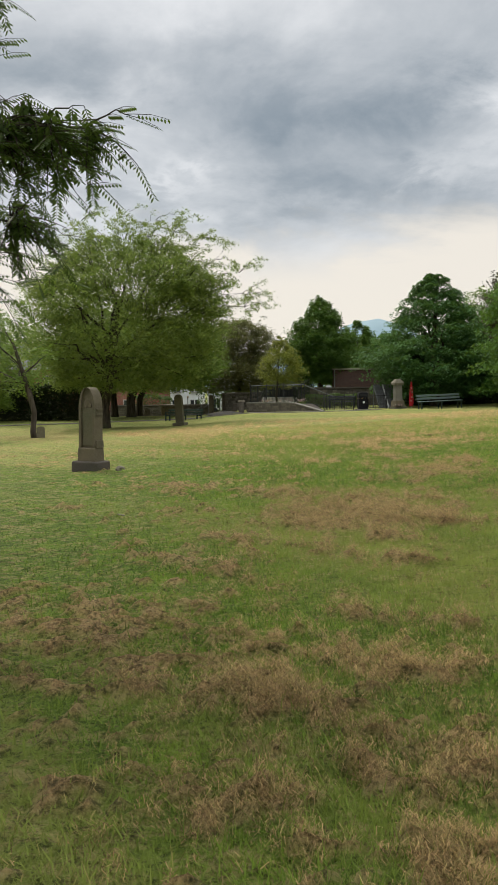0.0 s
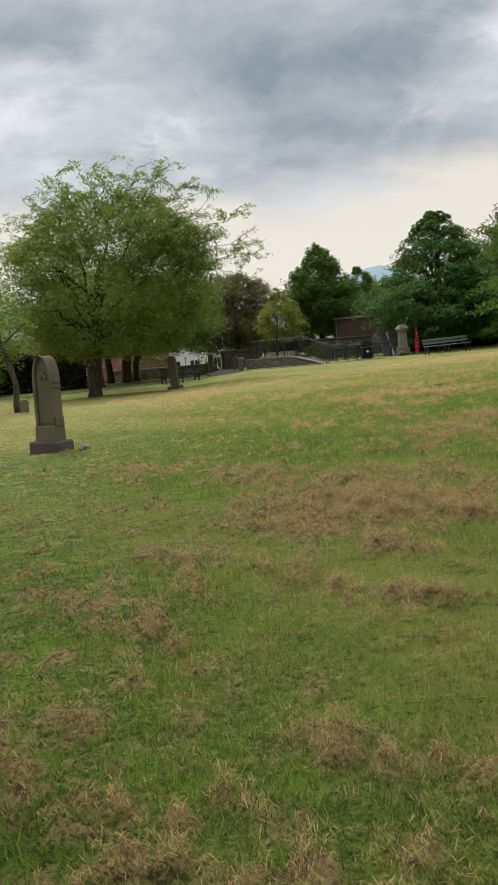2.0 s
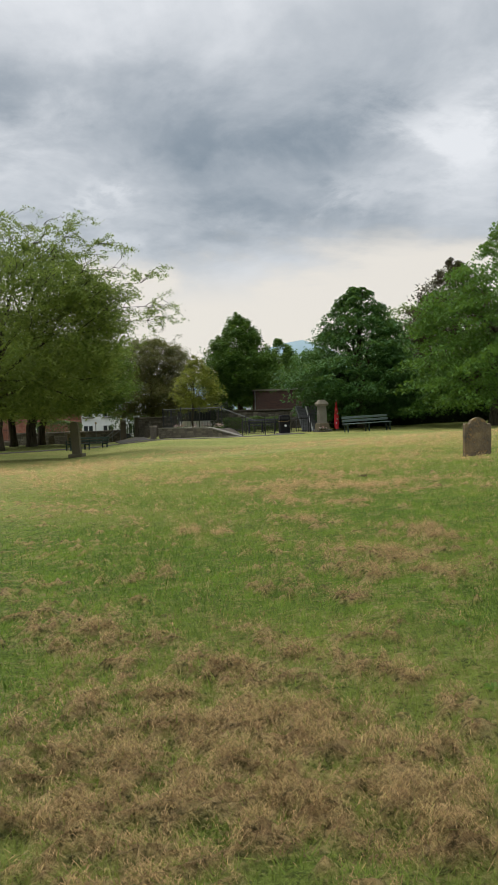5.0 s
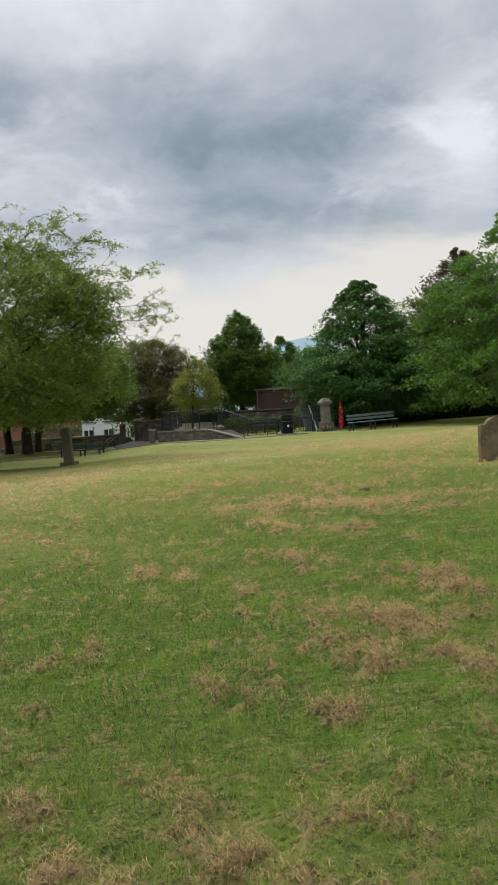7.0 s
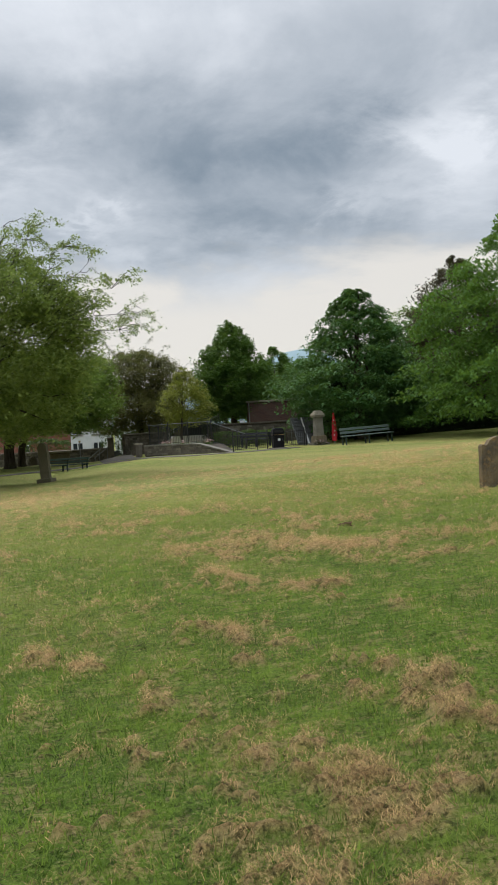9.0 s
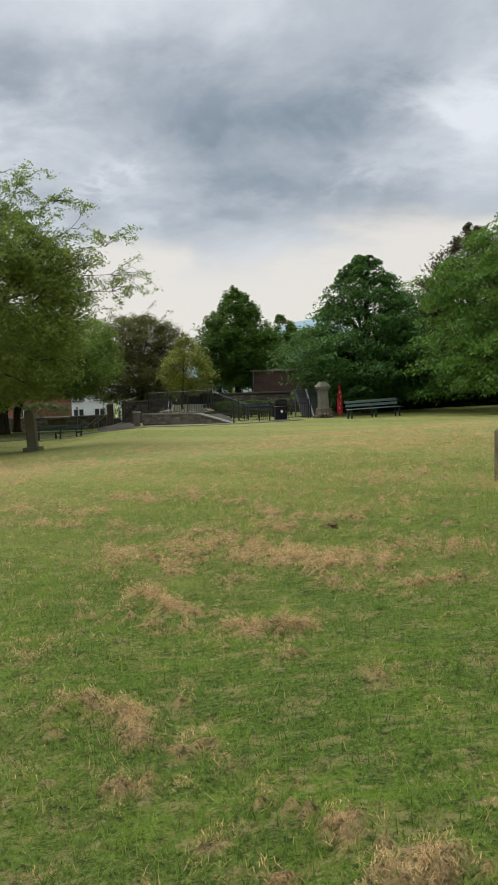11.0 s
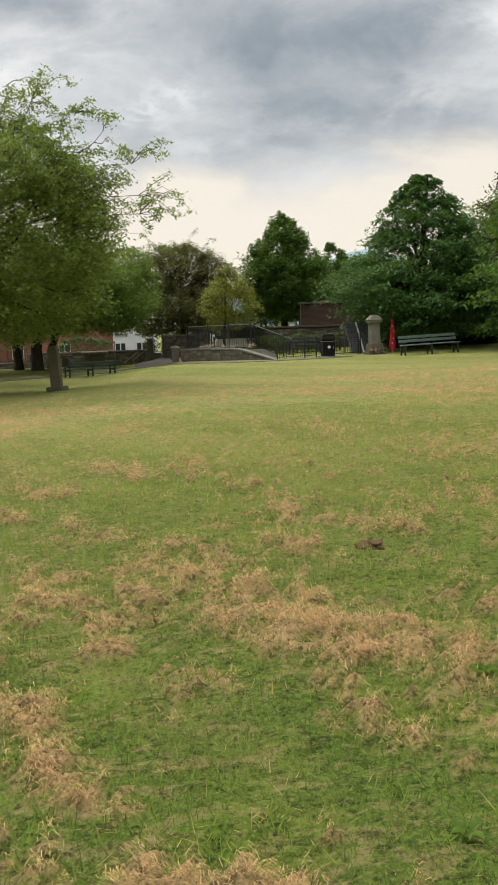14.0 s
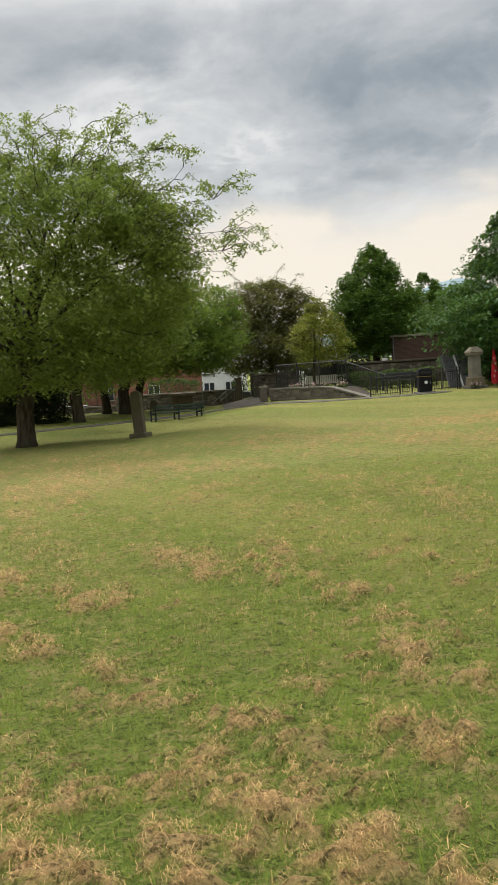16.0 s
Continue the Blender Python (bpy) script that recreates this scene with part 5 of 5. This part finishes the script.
# white-roofed car and a small sign behind the hedge
def car(x, y, turn, paint, label, tall=1.45, long=4.1):
    g = gz(x, y)
    ob = thing("car", pose(x, y, g + 0.05, 0, 0, turn), label, "car", "parked cars")
    h = long / 2
    part("body", Shape().prism([(-h, 0.3), (h, 0.3), (h, 0.62), (h - 0.15, 0.78), (h * 0.5, 0.9), (-h + 0.1, 0.9), (-h, 0.7)], -0.82, 0.82), paint, ob)
    part("cabin", Shape().prism([(h * 0.52, 0.88), (h * 0.12, tall - 0.04), (0, tall), (-h * 0.62, tall - 0.02), (-h * 0.93, 0.88)], -0.70, 0.70), GLASS, ob)
    part("roof", Shape().prism([(h * 0.12, tall - 0.03), (0, tall + 0.02), (-h * 0.62, tall), (-h * 0.66, tall - 0.06), (0, tall - 0.06)], -0.72, 0.72), paint, ob)
    for xx in (-h * 0.62, h * 0.62):
        for yy in (-0.8, 0.66):
            wheel = part("wheel", Shape().tube([(xx, yy, 0.3), (xx, yy + 0.16, 0.3)], [0.3, 0.3], 14), TYRE, ob)
            part("hubcap", Shape().tube([(xx, yy - 0.012, 0.3), (xx, yy + 0.17, 0.3)], [0.18, 0.18], 12), GREYMETAL, wheel)
    for yy in (-0.6, 0.6):
        part("headlight", Shape().box((h - 0.03, yy - 0.14, 0.58), (h + 0.015, yy + 0.14, 0.7)), GLASS, ob)
    return ob


car(2.9, 71.5, 4, CARWHITE, "white car parked behind the park wall", 1.9, 4.4)
ob = thing("small_sign", pose(5.75, 64.5, gz(5.75, 64.5)), "small white notice on a thin post", "sign")
part("post", Shape().tube([(0, 0, -0.1), (0, 0, 1.6)], [0.02, 0.02], 6), GREYMETAL, ob)
part("plate", Shape().box((-0.16, -0.03, 1.3), (0.16, -0.01, 1.62)), WHITEPAINT, ob)

# ---- boundary wall, gate and chest tomb ----
def rubble_wall(x0, x1, y, tall, label, seed):
    cx = (x0 + x1) / 2
    g = gz(cx, y)
    ob = thing("boundary_wall", pose(cx, y, g), label, "wall", kind="structure")
    L = (x1 - x0) / 2
    part("core", Shape().box((-L, 0.04, -0.5), (L, 0.42, tall)), MORTAR, ob)
    rng = np.random.RandomState(seed)
    mass, row, z = Shape(), 0, -0.1
    while z < tall - 0.1:
        hh = rng.uniform(0.13, 0.2)
        x = -L
        while x < L - 0.05:
            wdt = rng.uniform(0.16, 0.42)
            mass.box((x, -0.005 - 0.05 * rng.rand(), z), (min(L, x + wdt - 0.02), 0.1, min(tall - 0.02, z + hh - 0.018)), chip=0.025)
            x += wdt
        z += hh
    tagged(part("stones", mass, RUBBLE_MASS, ob), kind="stuff")
    x = -L
    while x < L - 0.1:
        wdt = min(rng.uniform(0.5, 0.8), L - x)
        part("coping_stone", Shape().box((x, -0.08, tall), (x + wdt - 0.015, 0.5, tall + 0.09 + 0.02 * rng.rand())), RUBBLE, ob)
        x += wdt


rubble_wall(-11.6, -3.6, 67.6, 1.15, "old grey rubble stone boundary wall with copings", 21)
rubble_wall(-24, -11.6, 68.2, 0.55, "low pale rubble stone boundary wall", 22)
rubble_wall(-2.2, 0.6, 64.5, 1.25, "dark rubble stone wall beside the gate", 23)
for x, y in ((-3.45, 67.6), (-2.35, 66.6)):
    ob = thing("gate_pier", pose(x, y, gz(x, y)), "squared stone gate pier with a flat cap", "pier", "gate piers")
    part("shaft", Shape().box((-0.2, -0.2, -0.3), (0.2, 0.2, 1.35)), RUBBLE, ob)
    part("cap", Shape().box((-0.26, -0.26, 1.35), (0.26, 0.26, 1.47), taper=0.2), PALESTONE, ob)
for x in (-4.6, -4.05):
    ob = thing("handrail", pose(x, 66.6, gz(x, 66.6)), "sloping grey steel handrail by the steps", "handrail", "handrails at the steps")
    part("rail", Shape().tube([(-0.5, 0, 0.25), (0.5, 0, 1.0)], [0.03, 0.03], 7), GREYMETAL, ob)
    for t in (-0.42, 0.42):
        part("post", Shape().tube([(t, 0, -0.15), (t, 0, 0.63 + t * 0.75)], [0.022, 0.022], 6), GREYMETAL, ob)
railing([(-24, 68.4), (-11.8, 68.4)], (0.6, 0.6), (1.0, 1.0), 0.13, "black iron railing on the low boundary wall")

g = gz(-6.5, 64)
ob = thing("chest_tomb", pose(-6.5, 64.0, g, 0, 0, 8), "weathered stone chest tomb with an overhanging slab", "tomb")
part("base", Shape().box((-0.78, -0.5, -0.1), (0.78, 0.5, 0.2)), SANDSTONE, ob)
part("chest", Shape().box((-0.62, -0.36, 0.2), (0.62, 0.36, 0.92), taper=-0.05), SANDSTONE, ob)
part("slab", Shape().box((-0.8, -0.5, 0.92), (0.8, 0.5, 1.06), chip=0.03), PALESTONE, ob)
ob = thing("headstone", pose(-8.0, 62.6, gz(-8.0, 62.6), 0, 0, 5), "small dark round-topped headstone by the wall", "gravestone")
part("slab", Shape().prism(arch_outline(0.2, 0.62, 0.46, False), -0.05, 0.05), DARKSTONE, ob)
ob = thing("lamp_post", pose(-4.9, 61.8, gz(-4.9, 61.8)), "thin grey marker post in the grass", "post")
part("pole", Shape().tube([(0, 0, -0.1), (0, 0, 1.3)], [0.03, 0.028], 7), GREYMETAL, ob)
part("knob", Shape().box((-0.06, -0.06, 1.3), (0.06, 0.06, 1.42)), GOLD, ob)
for x, h in ((-0.9, 0.75), (-0.35, 0.62), (-1.45, 0.6)):
    ob = thing("headstone", pose(x, 61.5, gz(x, 61.5), 0, 3, 8), "small dark weathered headstone near the gate", "gravestone", "headstones near the gate")
    part("slab", Shape().prism(arch_outline(0.17, h, h - 0.14, False), -0.05, 0.05), DARKSTONE, ob)

# ---- houses and vehicles beyond the wall ----
def house(x0, x1, y, eaves, ridge, wall_mat, label, windows, deep=7.5, g=-1.5):
    cx, L = (x0 + x1) / 2, (x1 - x0) / 2
    ob = thing("house", pose(cx, y, g), label, "house")
    part("wall", Shape().box((-L, 0, -0.3), (L, deep, eaves), chip=0.01), wall_mat, ob)
    part("gable", Shape().prism([(-L, eaves), (L, eaves), (L, eaves + 0.02), (-L, eaves + 0.02)], 0.0, deep), wall_mat, ob)
    roof = Shape().add([(-L - 0.2, -0.35, eaves - 0.05), (L + 0.2, -0.35, eaves - 0.05), (L + 0.2, deep / 2, ridge), (-L - 0.2, deep / 2, ridge), (-L - 0.2, deep + 0.35, eaves - 0.05), (L + 0.2, deep + 0.35, eaves - 0.05),
                        (-L - 0.2, deep / 2, ridge - 0.25), (L + 0.2, deep / 2, ridge - 0.25)],
                       [(0, 1, 2, 3), (3, 2, 5, 4), (0, 3, 4, 6), (1, 7, 5, 2), (0, 6, 7, 1), (6, 4, 5, 7)])
    part("roof", roof, SLATE, ob)
    for wx, wz, ww, wh in windows:
        win = part("window", Shape().box((wx - ww / 2, -0.05, wz), (wx + ww / 2, 0.02, wz + wh)), WHITEPAINT, ob, "white-framed window")
        for sx in (-1, 1):
            part("pane", Shape().box((wx + sx * ww / 4 - ww / 4 + 0.05, -0.062, wz + 0.07), (wx + sx * ww / 4 + ww / 4 - 0.05, -0.045, wz + wh - 0.07)), GLASS, win)
        part("sill", Shape().box((wx - ww / 2 - 0.06, -0.12, wz - 0.08), (wx + ww / 2 + 0.06, 0.02, wz)), PALESTONE, win)
    return ob


house(-34, -8.45, 84, 5.2, 8.0, BRICK, "long red-brick terraced house with white-framed windows",
      [(x, z, 1.0, 1.15) for x in (-10.5, -7, -3.2, 0.6, 4.6, 8.6) for z in (0.9, 3.4)])
house(-8.3, -5.3, 83, 4.2, 6.2, RENDERWHITE, "white-rendered house with dark windows", [(-0.9, 0.8, 0.9, 1.2), (0.9, 0.8, 0.9, 1.2), (-0.9, 2.7, 0.9, 1.0), (0.9, 2.7, 0.9, 1.0)])
house(-5.0, 1.5, 90, 4.6, 7.0, RENDERWHITE, "white-rendered house with small dark windows behind trees", [(x, z, 0.8, 1.1) for x in (-2.3, -0.9, 0.6, 2.0) for z in (0.9, 2.9)])
car(-4.6, 73.2, 180, CARDARK, "dark car parked on the road beyond the wall", 1.5)
car(-15.5, 72.6, 0, CARWHITE, "white car parked behind the railings", 1.45)
car(-19.5, 72.8, 0, CARDARK, "dark car parked behind the railings", 1.45)

ob = thing("skip", pose(-9.9, 73.5, gz(-9.9, 73.5) + 0.05), "blue plastic-covered trailer beyond the wall", "trailer")
part("tub", Shape().box((-1.0, -0.6, 0.45), (1.0, 0.6, 1.75), taper=-0.05, chip=0.06), BLUE, ob)
for xx in (-0.5, 0.5):
    part("wheel", Shape().tube([(xx, -0.62, 0.28), (xx, -0.45, 0.28)], [0.28, 0.28], 12), TYRE, ob)

# ---- far hill ----
n = 48
v, f = [], []
for i in range(n):
    x = -700 + 2200 * i / (n - 1)
    h = 128 * math.exp(-((x - 225) / 170) ** 2) + 45 * math.exp(-((x + 250) / 300) ** 2) + 14 * float(fbm(np.array([x / 90.0]), np.array([3.0]), 3)[0])
    for j, k2 in enumerate((0.0, 0.45, 0.8, 1.0, 0.9, 0.0)):
        v.append((x, 1400 + 60 * j, -6 + h * k2))
f = [(i * 6 + j, i * 6 + 6 + j, i * 6 + 7 + j, i * 6 + 1 + j) for i in range(n - 1) for j in range(5)]
ob = new("backdrop", Shape().add(v, f).mesh("backdrop", HILL, True))
tagged(ob, "distant hazy blue-green hill on the horizon", "hill", kind="structure")
